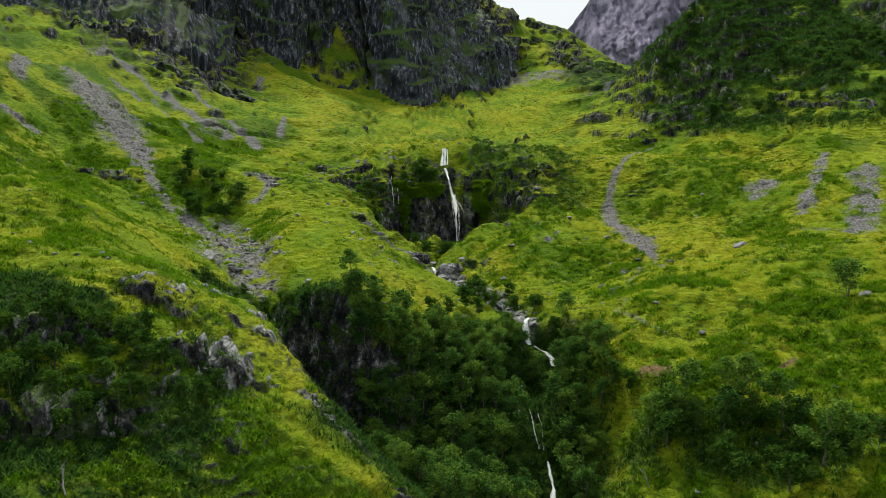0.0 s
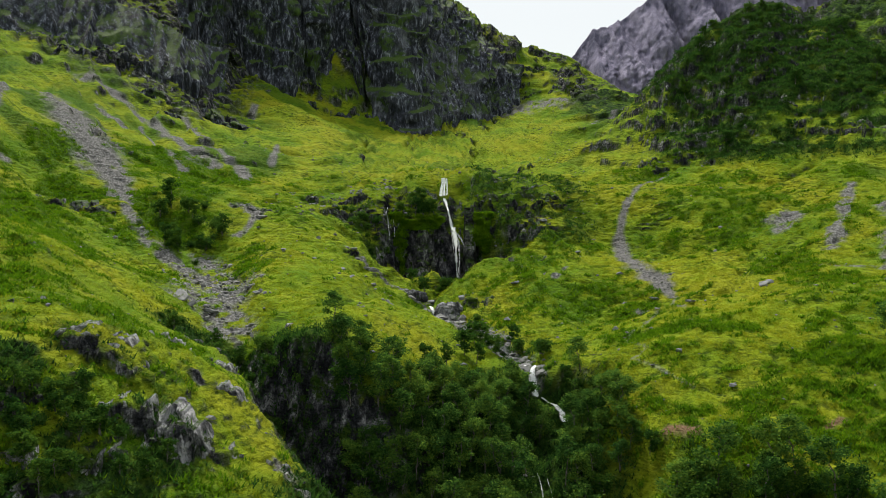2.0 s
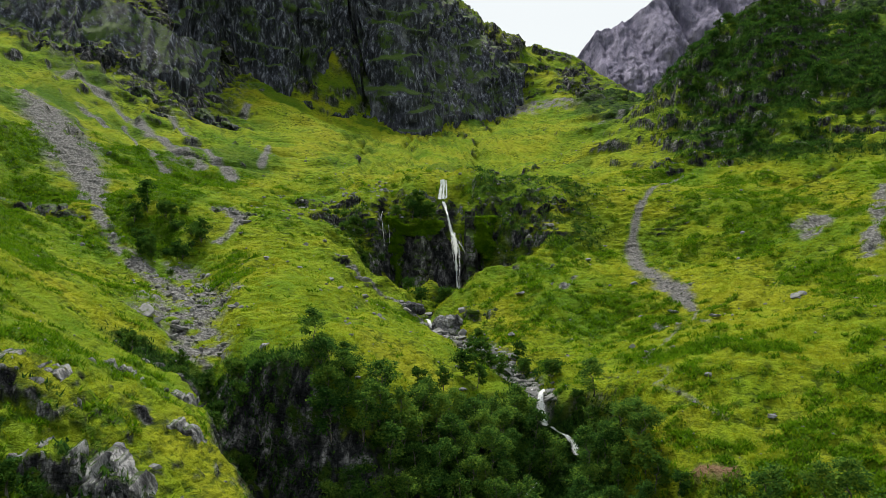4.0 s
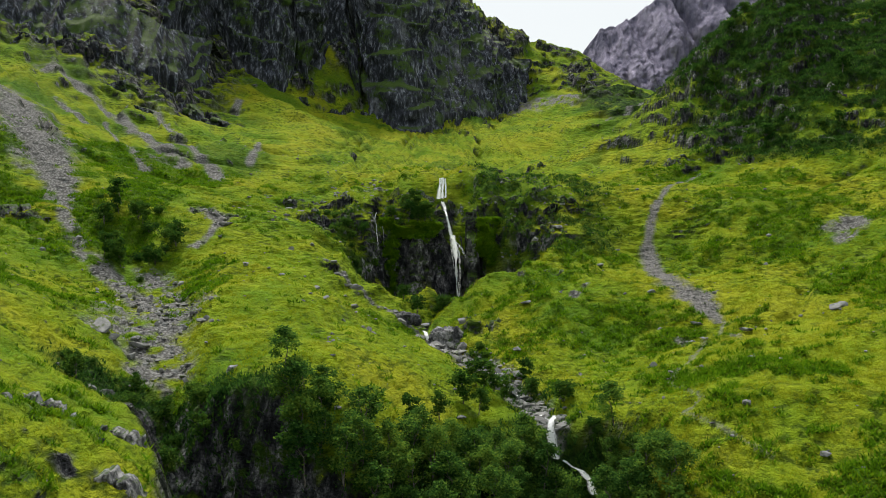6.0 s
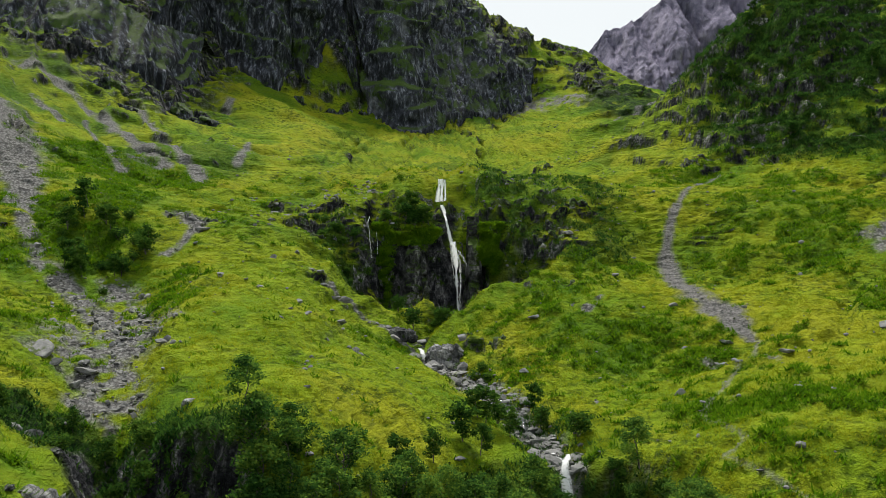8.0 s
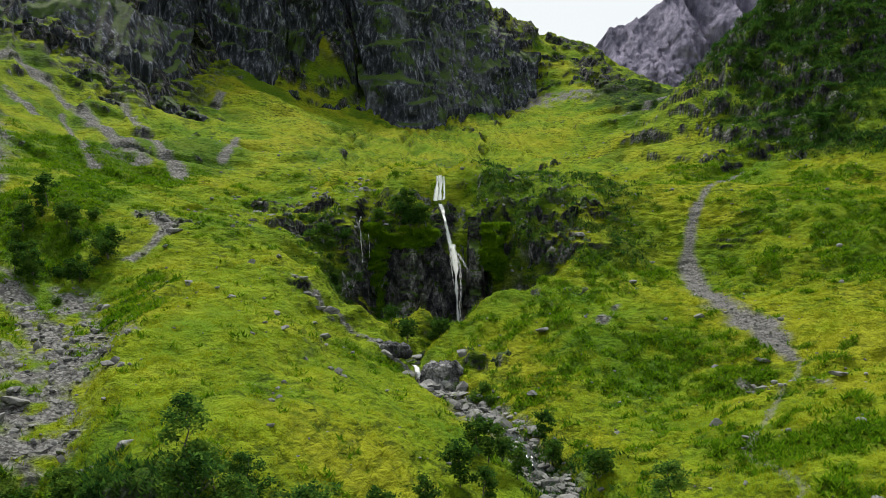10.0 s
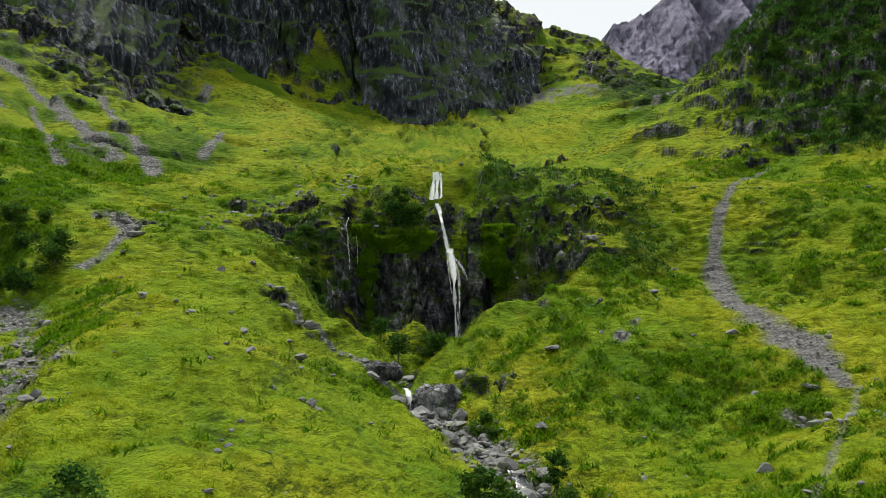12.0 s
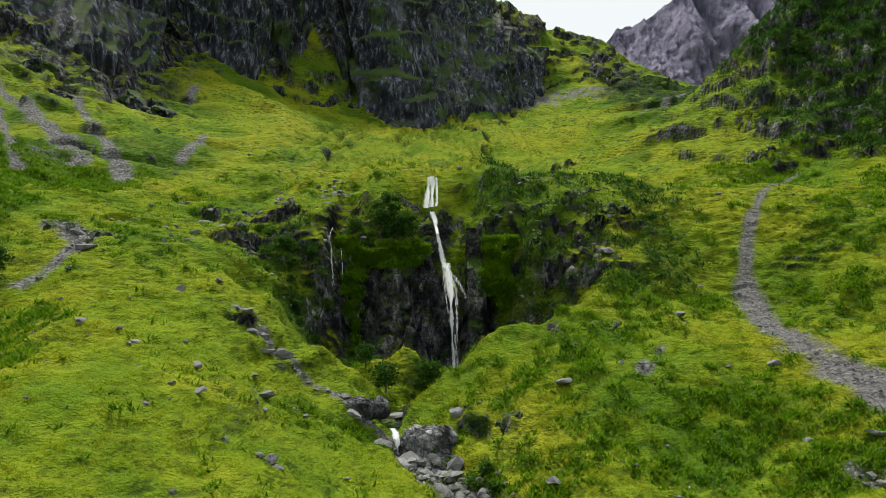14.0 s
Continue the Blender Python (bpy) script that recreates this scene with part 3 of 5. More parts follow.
mask_track = np.maximum(cover([TRACK], 0.9, 41, 1.0), 0.6 * cover([FOOTPATH], 0.7, 42, 1.1))
mask_scree = cover(LEFT_SCREES[1:3] + OTHER_SCREES, 1.1, 43) * smooth(-0.35, 0.1, fbm(X / 1.8, Y / 1.8, octaves=3, seed=44) + 0.12)
mask_scree = np.maximum(mask_scree, cover(LEFT_SCREES[:1] + LEFT_SCREES[3:] + HIGH_SCREES, 0.8, 60, 1.45) * smooth(-0.75, -0.1, fbm(X / 2.5, Y / 5, octaves=3, seed=44) + 0.1))
big = fbm(X / 16, Y / 16, octaves=4, seed=45)
mask_fern = np.maximum(0.7 * cover(FERNS, 1.5, 46), smooth(0.08, 0.3, fbm(X / 6, Y / 6, octaves=4, seed=51)) * np.maximum(0.85 * smooth(18, 28, X) * smooth(155, 138, Y), 0.8 * smooth(-50, -60, X) * smooth(210, 190, Y)))
mask_fern = np.maximum(mask_fern * smooth(-0.35, 0.05, fbm(X / 2.4, Y / 2.4, octaves=3, seed=57)), 0.7 * smooth(0.33, 0.5, fbm(X / 2.6, Y / 1.3, octaves=3, seed=58)) * (Y < 260) * (1 - 0.7 * smooth(-33, -28, X) * smooth(4, -2, X) * smooth(118, 126, Y) * smooth(200, 188, Y)))
mask_fern = np.maximum(mask_fern, 0.8 * smooth(-0.16, 0.16, fbm(X / 11, Y / 11, octaves=4, seed=59)) * smooth(-40, -48, X) * smooth(300, 270, Y))
mask_fern = np.maximum(mask_fern, 0.6 * smooth(0.2, 0.42, big) * np.maximum(smooth(18, 30, X), smooth(240, 270, Y)))
hill = smooth(66, 71, Z - 0.06 * (X - 60)) * smooth(56, 70, X) * (Y > 215) * (Y < 480)
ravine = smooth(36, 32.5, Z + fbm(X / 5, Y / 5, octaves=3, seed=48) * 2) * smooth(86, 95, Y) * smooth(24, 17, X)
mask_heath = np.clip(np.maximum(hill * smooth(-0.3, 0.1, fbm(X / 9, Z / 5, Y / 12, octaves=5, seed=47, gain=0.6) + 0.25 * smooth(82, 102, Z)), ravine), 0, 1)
bowl_side = 0.62 * smooth(6, 9, X) * smooth(38, 28, X) * smooth(199, 205, Y) * smooth(262, 240, Y)
bowl_side = np.maximum(bowl_side, 0.85 * smooth(-24, -18, X) * smooth(-5, -8, X) * smooth(198, 203, Y) * smooth(218, 213, Y))
near_brush = smooth(-17, -23, X) * smooth(96, 90, Y) * smooth(64, 70, Y)
mask_heath = np.maximum(mask_heath, near_brush * smooth(-0.32, 0.0, fbm(X / 4, Z / 2.5, Y / 4, octaves=4, seed=66)))
near_fern = smooth(-19, -23, X + 0.25 * (80 - Y)) * smooth(60, 63, Y) * smooth(82, 78, Y - 0.2 * (X + 28))
cleft = smooth(4.5, 2.5, line_field(X, Y, [(-35, 129.5, 1), (-28, 128.5, 1), (-22, 127, 1), (-15, 120, 1)])[0] + 2 * fbm(X / 3, Y / 3, octaves=3, seed=69))
mask_heath = np.maximum(mask_heath, cleft)
mask_heath = np.maximum(mask_heath, 0.75 * cover([[(25, 106, 4), (34, 104, 5), (44, 97, 5)], [(20, 113, 2.5), (19.5, 99, 3), (23, 88, 4)]], 1.2, 84))
chasm_wall = smooth(5.5, 3.5, line_field(X, Y, [(-25, 125.5, 1), (-21, 120.5, 1), (-17, 116.5, 1), (-12.5, 111, 1)])[0] + 2.5 * fbm(X / 3, Y / 3, octaves=3, seed=69))
mask_heath = np.maximum(mask_heath, near_fern * smooth(-0.3, -0.05, fbm(X / 3, Y / 3, octaves=4, seed=68)))
mask_heath = np.maximum(mask_heath, bowl_side * smooth(-0.25, 0.15, fbm(X / 5, Z / 2, Y / 8, octaves=4, seed=52) + 0.05))
mask_soil = cover([[(26.8, 115.2, 0.9), (28.8, 113.9, 1.2)], [(44, 112, 0.5), (46, 113, 0.5)]], 0.8, 49)
crack = fbm(X / 2.2, Y / 2.2, octaves=4, seed=50)
mask_rock = np.maximum(smooth(0.3, 0.62, ROCK + crack * 0.45), smooth(1.35, 1.9, STEEP + crack * 0.9 - 0.7 * smooth(222, 232, Y) * smooth(400, 375, Y) * smooth(-66, -54, X) * smooth(46, 34, X)) * smooth(-0.3, 0.1, fbm(X / 12, Y / 12, octaves=3, seed=53) + 0.3 * (Y > 230)))
CRAG_FOOT = [(-220, 290), (-138, 318), (-121, 327), (-105, 330), (-93, 345), (-86, 392), (-68, 406), (-58, 410), (-39, 427), (-25, 424), (-17, 408), (-7, 438), (20, 478), (30, 490), (38, 503), (48, 540)]
foot = np.interp(X, [p[0] for p in CRAG_FOOT], [p[1] for p in CRAG_FOOT]) + fbm(X / 9, Y / 9, octaves=4, seed=54) * 9
far_crags = smooth(-3, 3, Y - foot) * (X < 48) * smooth(-0.5, 0.0, fbm(X / 16, Y / 9, octaves=4, seed=55))
saddle_rock = smooth(40, 50, X) * smooth(100, 85, X) * smooth(455, 480, Y) * smooth(0.02, 0.2, fbm(X / 11, Y / 7, octaves=4, seed=56))
far_crags = np.maximum(far_crags, saddle_rock)
left_crags = smooth(-70, -84, X) * smooth(300, 318, Y) * smooth(0.42, 0.7, STEEP + crack * 0.5)
mask_rock = np.clip(np.maximum.reduce([mask_rock, far_crags, left_crags, chasm_wall]), 0, 1)

# ---- the sheet of ground, pushed out along its normals where it is rock or tussock ----
nz = 1 / np.sqrt(1 + GX * GX + GY * GY)
near = smooth(700, 560, Y) * smooth(0.75, 0.6, np.abs(U))
joints = np.abs(vnoise(X * 0.8, Y * 0.8, Z * 0.16, 61)) * 1.3 + fbm(X * 0.35, Y * 0.35, Z * 0.3, octaves=5, seed=62, gain=0.6) * 1.4
blocks = fbm(X / 10, Z / 34, Y / 34, octaves=3, seed=64) * 5.5 + np.abs(fbm(X / 3.2, Z / 9, Y / 9, octaves=3, seed=65)) * 2.2
push = mask_rock * (joints * 0.4 + blocks * smooth(250, 420, Y))
lumps = fbm(X / 1.7, Y / 1.5, Z / 1.1, octaves=3, seed=63, gain=0.6)
push = (push + (1 - mask_rock) * (1 - mask_track) * lumps * (0.34 + 0.22 * mask_fern + 0.5 * mask_heath * (Y > 200)) + mask_scree * lumps * 0.25) * near
PX, PY, PZ = X - GX * nz * push, Y - GY * nz * push, Z + nz * push


def grid_mesh(name, px, py, pz):
    rows, cols = px.shape
    me = bpy.data.meshes.new(name)
    me.vertices.add(rows * cols)
    me.vertices.foreach_set("co", np.stack([px, py, pz], -1).astype(np.float32).ravel())
    a = (np.arange(rows - 1)[:, None] * cols + np.arange(cols - 1)[None, :]).ravel()
    quads = np.stack([a, a + 1, a + cols + 1, a + cols], -1).astype(np.int32)
    me.loops.add(quads.size)
    me.loops.foreach_set("vertex_index", quads.ravel())
    me.polygons.add(len(quads))
    me.polygons.foreach_set("loop_start", np.arange(0, quads.size, 4, dtype=np.int32))
    me.update(calc_edges=True)
    return me


def give_masks(me, **masks):
    for key, values in masks.items():
        me.attributes.new(key, "FLOAT", "POINT").data.foreach_set("value", np.asarray(values, np.float32).ravel())


ground_mesh = grid_mesh("ground", PX, PY, PZ)
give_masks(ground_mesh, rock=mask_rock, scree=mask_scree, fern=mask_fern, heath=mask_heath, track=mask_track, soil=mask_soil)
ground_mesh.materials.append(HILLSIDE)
ground_mesh.shade_smooth()
ground = tagged(new("ground", ground_mesh), "steep green grassy mountainside with crags, scree and ravines", "hillside", kind="structure")


def ground_z(x, y):
    return height_field(np.atleast_1d(np.asarray(x, float)), np.atleast_1d(np.asarray(y, float)))[0]


# ---- the bare mountain beyond the saddle ----
def far_mountain():
    a, v = np.meshgrid(np.linspace(60, 760, 360), np.linspace(0, 1, 170))
    crest = np.interp(a, [60, 130, 165, 190, 215, 235, 262, 300, 340, 420, 560, 760], [170, 222, 246, 268, 300, 303, 318, 346, 352, 400, 440, 420])
    crest = crest + fbm(a / 24, a * 0, octaves=4, seed=70) * 9
    z = 40 + (crest - 40) * v
    y = 1130 + 190 * v ** 1.15
    rib = np.abs(fbm(a / 46 + v * 1.2, v * 1.6, octaves=3, seed=71)) * 90 + fbm(a / 15 + v * 1.5, v * 5, octaves=5, seed=72, gain=0.6) * 26 + np.abs(fbm(a / 7 + v * 4, v * 14, octaves=4, seed=73, gain=0.6)) * 16
    y = y - rib * (0.35 + 0.65 * np.sin(np.pi * np.clip(v, 0.05, 0.95)))
    back_y = np.full((1, a.shape[1]), 1700.0)
    me = grid_mesh("backdrop", np.concatenate([a, a[-1:]]), np.concatenate([y, back_y]), np.concatenate([z, z[-1:] * 0 + 30]))
    m, t, b = shader("hazed_far_rock")
    vec = coords(t, (1, 1, 0.45))
    # the purple-blue cast of distance haze is put into the base colour
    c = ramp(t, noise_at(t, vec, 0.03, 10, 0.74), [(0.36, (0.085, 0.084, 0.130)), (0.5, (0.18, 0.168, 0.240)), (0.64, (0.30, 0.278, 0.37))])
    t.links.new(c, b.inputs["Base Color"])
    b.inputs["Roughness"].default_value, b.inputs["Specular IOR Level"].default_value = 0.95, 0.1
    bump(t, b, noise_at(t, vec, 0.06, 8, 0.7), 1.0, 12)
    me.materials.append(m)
    tagged(new("backdrop", me), "bare rocky mountain behind the saddle, painted purple-grey with haze", "mountain", kind="structure")


far_mountain()


# ---- cliffs: walls of broken rock that lean back from their foot ----
def wall_way(a, h, seed, block, rib, tall=2.0):
    """How far the face stands back (+) or juts out (-) at a place along it and a height."""
    big = fbm(a / block, h / (3.2 * block), octaves=2, seed=seed) * 0.42 * block
    big = np.round(big / (0.14 * block) + 0.35 * fbm(a / 3, h / 5, octaves=2, seed=seed + 1)) * 0.14 * block * 0.6 + big * 0.4
    fine = np.abs(fbm(a / rib, h / (tall * rib), octaves=4, seed=seed + 2, gain=0.55)) * rib * 0.6
    step = h / (0.75 * block) + 1.7 * fbm(a / (1.6 * block), h / block, octaves=4, seed=seed + 3, gain=0.6)
    shelf = (np.floor(step) + smooth(0.72, 1.0, step - np.floor(step)) - step) * 0.16 * block
    return big - fine + shelf


def blocky(a, h, wide, tall, seed):
    """A chance value, 0 to 1, for each block of a jointed face."""
    row = np.floor(h / tall + 0.5 * fbm(a / (4 * wide), h / (4 * tall), octaves=2, seed=seed)).astype(np.int64)
    col = np.floor(a / wide + 0.37 * row + 0.4 * fbm(a / (2 * wide), h / (2 * tall), octaves=2, seed=seed + 1)).astype(np.int64)
    return hash3(row, col, row * 0, seed)


def fall_cliff_y(x, z):
    """The face behind the waterfall: two tiers with a green shelf between."""
    x, z = np.asarray(x, float), np.asarray(z, float)
    h = z - 38
    foot = np.interp(x, [-13, -11, -9, -6.5, -3, 4, 7, 9, 11, 12.5], [212, 208.6, 206.8, 207.0, 208.3, 208.5, 207.0, 206.9, 209.5, 213])
    shelf = 1.6 * smooth(13.4, 15.4, h + 1.8 * vnoise(x / 3.5, x * 0, x * 0, 91)) + 1.2 * smooth(5.6, 7.6, h + 2.5 * vnoise(x / 5, x * 0, x * 0, 92)) * smooth(-2, -7, x)
    chute = 1.3 * np.exp(-((x - 3.0) / 1.8) ** 2) * smooth(15, 11, h)
    return foot + 0.13 * h + shelf + chute + wall_way(x, h, 93, 3.0, 0.9, 1.5) * 0.8 + (blocky(x, h, 1.5, 1.0, 94) - 0.5) * 0.9 + (blocky(x, h, 0.6, 0.5, 95) - 0.5) * 0.35


def rock_face(name, pale, low=0.40, far=False):
    m, t, b = shader(name)
    vec = coords(t)
    up = node(t, "ShaderNodeSeparateXYZ", [("Vector", t.nodes.new("ShaderNodeNewGeometry").outputs["Normal"])]).outputs["Z"]
    ledge = grey(t, maths(t, "ADD", up, maths(t, "MULTIPLY", maths(t, "SUBTRACT", noise_at(t, vec, 0.09 if far else 0.3, 8, 0.75), 0.5), 1.1)), low, low + 0.2)
    green = mix(t, noise_at(t, vec, 0.9, 7, 0.75), (0.014, 0.036, 0.005), (0.07, 0.125, 0.010))
    moss = node(t, "ShaderNodeAttribute", attribute_name="moss").outputs["Fac"]
    ledge = maths(t, "MAXIMUM", ledge, grey(t, maths(t, "ADD", moss, noise_at(t, vec, 0.8, 7, 0.75)), 1.0, 1.25))
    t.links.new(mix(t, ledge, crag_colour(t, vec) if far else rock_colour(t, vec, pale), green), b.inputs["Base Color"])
    b.inputs["Roughness"].default_value, b.inputs["Specular IOR Level"].default_value = 0.8, 0.25
    bump(t, b, noise_at(t, coords(t, (1, 1, 0.75 if far else 0.5)), 0.7 if far else 1.4, 8, 0.75), 1.0, 1.2 if far else 0.8)
    return m


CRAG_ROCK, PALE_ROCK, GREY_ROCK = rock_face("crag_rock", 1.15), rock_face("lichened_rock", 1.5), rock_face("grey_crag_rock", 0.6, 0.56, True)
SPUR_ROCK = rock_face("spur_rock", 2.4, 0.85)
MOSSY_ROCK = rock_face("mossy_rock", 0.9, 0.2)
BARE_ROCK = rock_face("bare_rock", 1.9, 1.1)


def cliff_moss(x, z):
    """Where turf and moss hang on the cliff: the shelves, and the upper slope east of the water."""
    wob = fbm(x / 2.5, z / 1.6, octaves=4, seed=97)
    east = smooth(6.2, 8.5, x + wob) * smooth(-1.5, 1.0, z - 52.5 + 0.8 * (x - 5) + wob * 5)
    shelf = smooth(2.2, 0.8, np.abs(z - 53.6 + wob * 2)) * smooth(1.0, -0.5, x)
    west = smooth(-7.5, -9.5, x + wob * 3)
    return np.clip(np.maximum.reduce([east, shelf, 0.8 * west]) * smooth(-0.45, 0.05, wob + 0.12), 0, 1)


def fall_cliff():
    cols = np.arange(-13, 12.51, 0.1)
    a, up = np.meshgrid(cols, np.linspace(40, 62, 89))
    under = ground_z(a.ravel(), (fall_cliff_y(a, up) + 1.6).ravel()).reshape(a.shape) > up + 0.2
    top = np.where(under.any(0), up[:, 0][under.argmax(0)], 57.5)
    top = np.convolve(np.pad(top, 4, "edge"), np.ones(9) / 9, "valid") - 0.3
    a, v = np.meshgrid(cols, np.linspace(0, 1, 150))
    z = 37.2 + (top - 37.2) * np.minimum(v / 0.94, 1)
    y = fall_cliff_y(a, z) + np.maximum(0, v - 0.94) / 0.06 * 3.0
    z = z - np.maximum(0, v - 0.94) / 0.06 * 1.5
    a = a + fbm(a / 1.5, z / 3, octaves=3, seed=96) * 0.35
    me = grid_mesh("cliff", a, y, z)
    give_masks(me, moss=cliff_moss(a, z))
    me.materials.append(CRAG_ROCK)
    tagged(new("cliff", me), "dark wet mossy cliff behind the waterfall", "cliff", kind="structure")


def crag_wall(foot, crest, seed, lean, label, material, cleft=(), rough=1.0):
    """A wall along a foot line (x, y) up to a crest (x, height)."""
    f = np.array(foot, float)
    run = np.concatenate([[0], np.cumsum(np.hypot(*np.diff(f, axis=0).T))])
    s = np.arange(0, run[-1], 0.45)
    fx, fy = np.interp(s, run, f[:, 0]), np.interp(s, run, f[:, 1])
    k = np.ones(25) / 25
    fx, fy = (np.convolve(np.pad(q, 12, "edge"), k, "valid") for q in (fx, fy))
    base = ground_z(fx, fy) - 18
    top = np.interp(fx, [p[0] for p in crest], [p[1] for p in crest]) + fbm(fx / 9, fx * 0, octaves=4, seed=seed + 9) * 5
    v = np.linspace(0, 1, 170)[:, None]
    z = base + (top - base) * np.minimum(v / 0.93, 1)
    h = np.maximum(z - base - 13, 0)
    x = fx + 0 * v - 0.12 * h
    a = s + 0 * v + 2.5 * fbm(s / 14 + 0 * v, h / 14, octaves=3, seed=seed + 6)
    way = fbm(a / 26, h / 60, octaves=2, seed=seed) * 10 - np.abs(fbm(a / 7, h / 34, octaves=3, seed=seed + 2)) * 7 - np.abs(fbm(a / 2.2, h / 11, octaves=3, seed=seed + 4)) * 2.2
    level = h / 15 + 1.4 * fbm(a / 22, h / 20, octaves=3, seed=seed + 3)
    way = way + (np.floor(level) + smooth(0.75, 1.0, level - np.floor(level)) - level) * 4.5 * smooth(-0.3, 0.25, fbm(a / 30, h / 30, octaves=2, seed=seed + 5))
    way = (way - 6) * rough
    tx, ty = np.gradient(fx), np.gradient(fy)
    long = np.hypot(tx, ty)
    x = x - ty / long * way
    y = fy + lean * h + tx / long * way
    for at, slant, wide, deep in cleft:
        y = y + deep * np.exp(-((fx - at + slant * h) / wide) ** 2)
    y = y + np.maximum(0, v - 0.93) / 0.07 * 45
    z = z - np.maximum(0, v - 0.93) / 0.07 * 12
    me = grid_mesh("cliff", x, y, z)
    me.materials.append(material)
    tagged(new("cliff", me), label, "crag", kind="structure")


fall_cliff()
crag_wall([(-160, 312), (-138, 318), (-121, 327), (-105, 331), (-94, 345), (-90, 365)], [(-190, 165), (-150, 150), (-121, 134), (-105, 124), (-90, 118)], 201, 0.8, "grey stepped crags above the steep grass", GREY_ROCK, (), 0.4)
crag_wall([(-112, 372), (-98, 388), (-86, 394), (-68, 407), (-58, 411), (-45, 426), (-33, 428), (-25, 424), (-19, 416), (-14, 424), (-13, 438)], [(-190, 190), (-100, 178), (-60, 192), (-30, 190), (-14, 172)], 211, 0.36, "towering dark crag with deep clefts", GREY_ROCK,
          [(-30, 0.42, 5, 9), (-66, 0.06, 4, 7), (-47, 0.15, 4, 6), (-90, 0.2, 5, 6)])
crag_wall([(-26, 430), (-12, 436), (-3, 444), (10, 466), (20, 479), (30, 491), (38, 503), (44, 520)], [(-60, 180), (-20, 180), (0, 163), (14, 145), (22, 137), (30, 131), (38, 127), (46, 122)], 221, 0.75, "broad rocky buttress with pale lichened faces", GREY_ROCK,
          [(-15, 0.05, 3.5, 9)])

# ---- building helpers ----
def part(name, me, material, parent=None, label=""):
    me.materials.clear()
    me.materials.append(material)
    ob = new(name, me)
    ob.parent = parent
    if label:
        tagged(ob, label)
    return ob


def faces_mesh(name, verts, size, smooth_faces=False):
    """A mesh of loose faces of three or four corners, from an array (faces, corners, 3)."""
    n = len(verts)
    me = bpy.data.meshes.new(name)
    me.vertices.add(n * size)
    me.vertices.foreach_set("co", np.ascontiguousarray(verts, np.float32).ravel())
    me.loops.add(n * size)
    me.loops.foreach_set("vertex_index", np.arange(n * size, dtype=np.int32))
    me.polygons.add(n)
    me.polygons.foreach_set("loop_start", np.arange(0, n * size, size, dtype=np.int32))
    me.update(calc_edges=True)
    return me


def tube(verts, faces, path, radii, sides=6):
    """Adds a tapered tube along a path to lists of vertices and faces."""
    start = len(verts)
    for i, (p, r) in enumerate(zip(path, radii)):
        way = (path[min(i + 1, len(path) - 1)] - path[max(i - 1, 0)]).normalized()
        a = way.orthogonal().normalized()
        b = way.cross(a)
        verts += [p + (a * math.cos(k * math.tau / sides) + b * math.sin(k * math.tau / sides)) * r for k in range(sides)]
    for i in range(len(path) - 1):
        for k in range(sides):
            o, q = start + i * sides, (k + 1) % sides
            faces.append((o + k, o + q, o + sides + q, o + sides + k))


def leaf_cards(rng, centres, spread, count, size, flat=0.75):
    """Rhombic leaf sprays scattered round the centres."""
    c = centres[rng.integers(0, len(centres), count)]
    p = c + rng.normal(0, 1, (count, 3)) * spread * np.array([1, 1, flat])
    a = rng.normal(0, 1, (count, 3))
    a[:, 2] *= 0.6
    a /= np.linalg.norm(a, axis=1)[:, None]
    b = np.cross(a, rng.normal(0, 1, (count, 3)))
    b /= np.linalg.norm(b, axis=1)[:, None]
    s = size * rng.uniform(0.6, 1.4, (count, 1))
    return np.stack([p - a * s, p - b * s * 0.55 + a * s * 0.1, p + a * s, p + b * s * 0.55], 1)


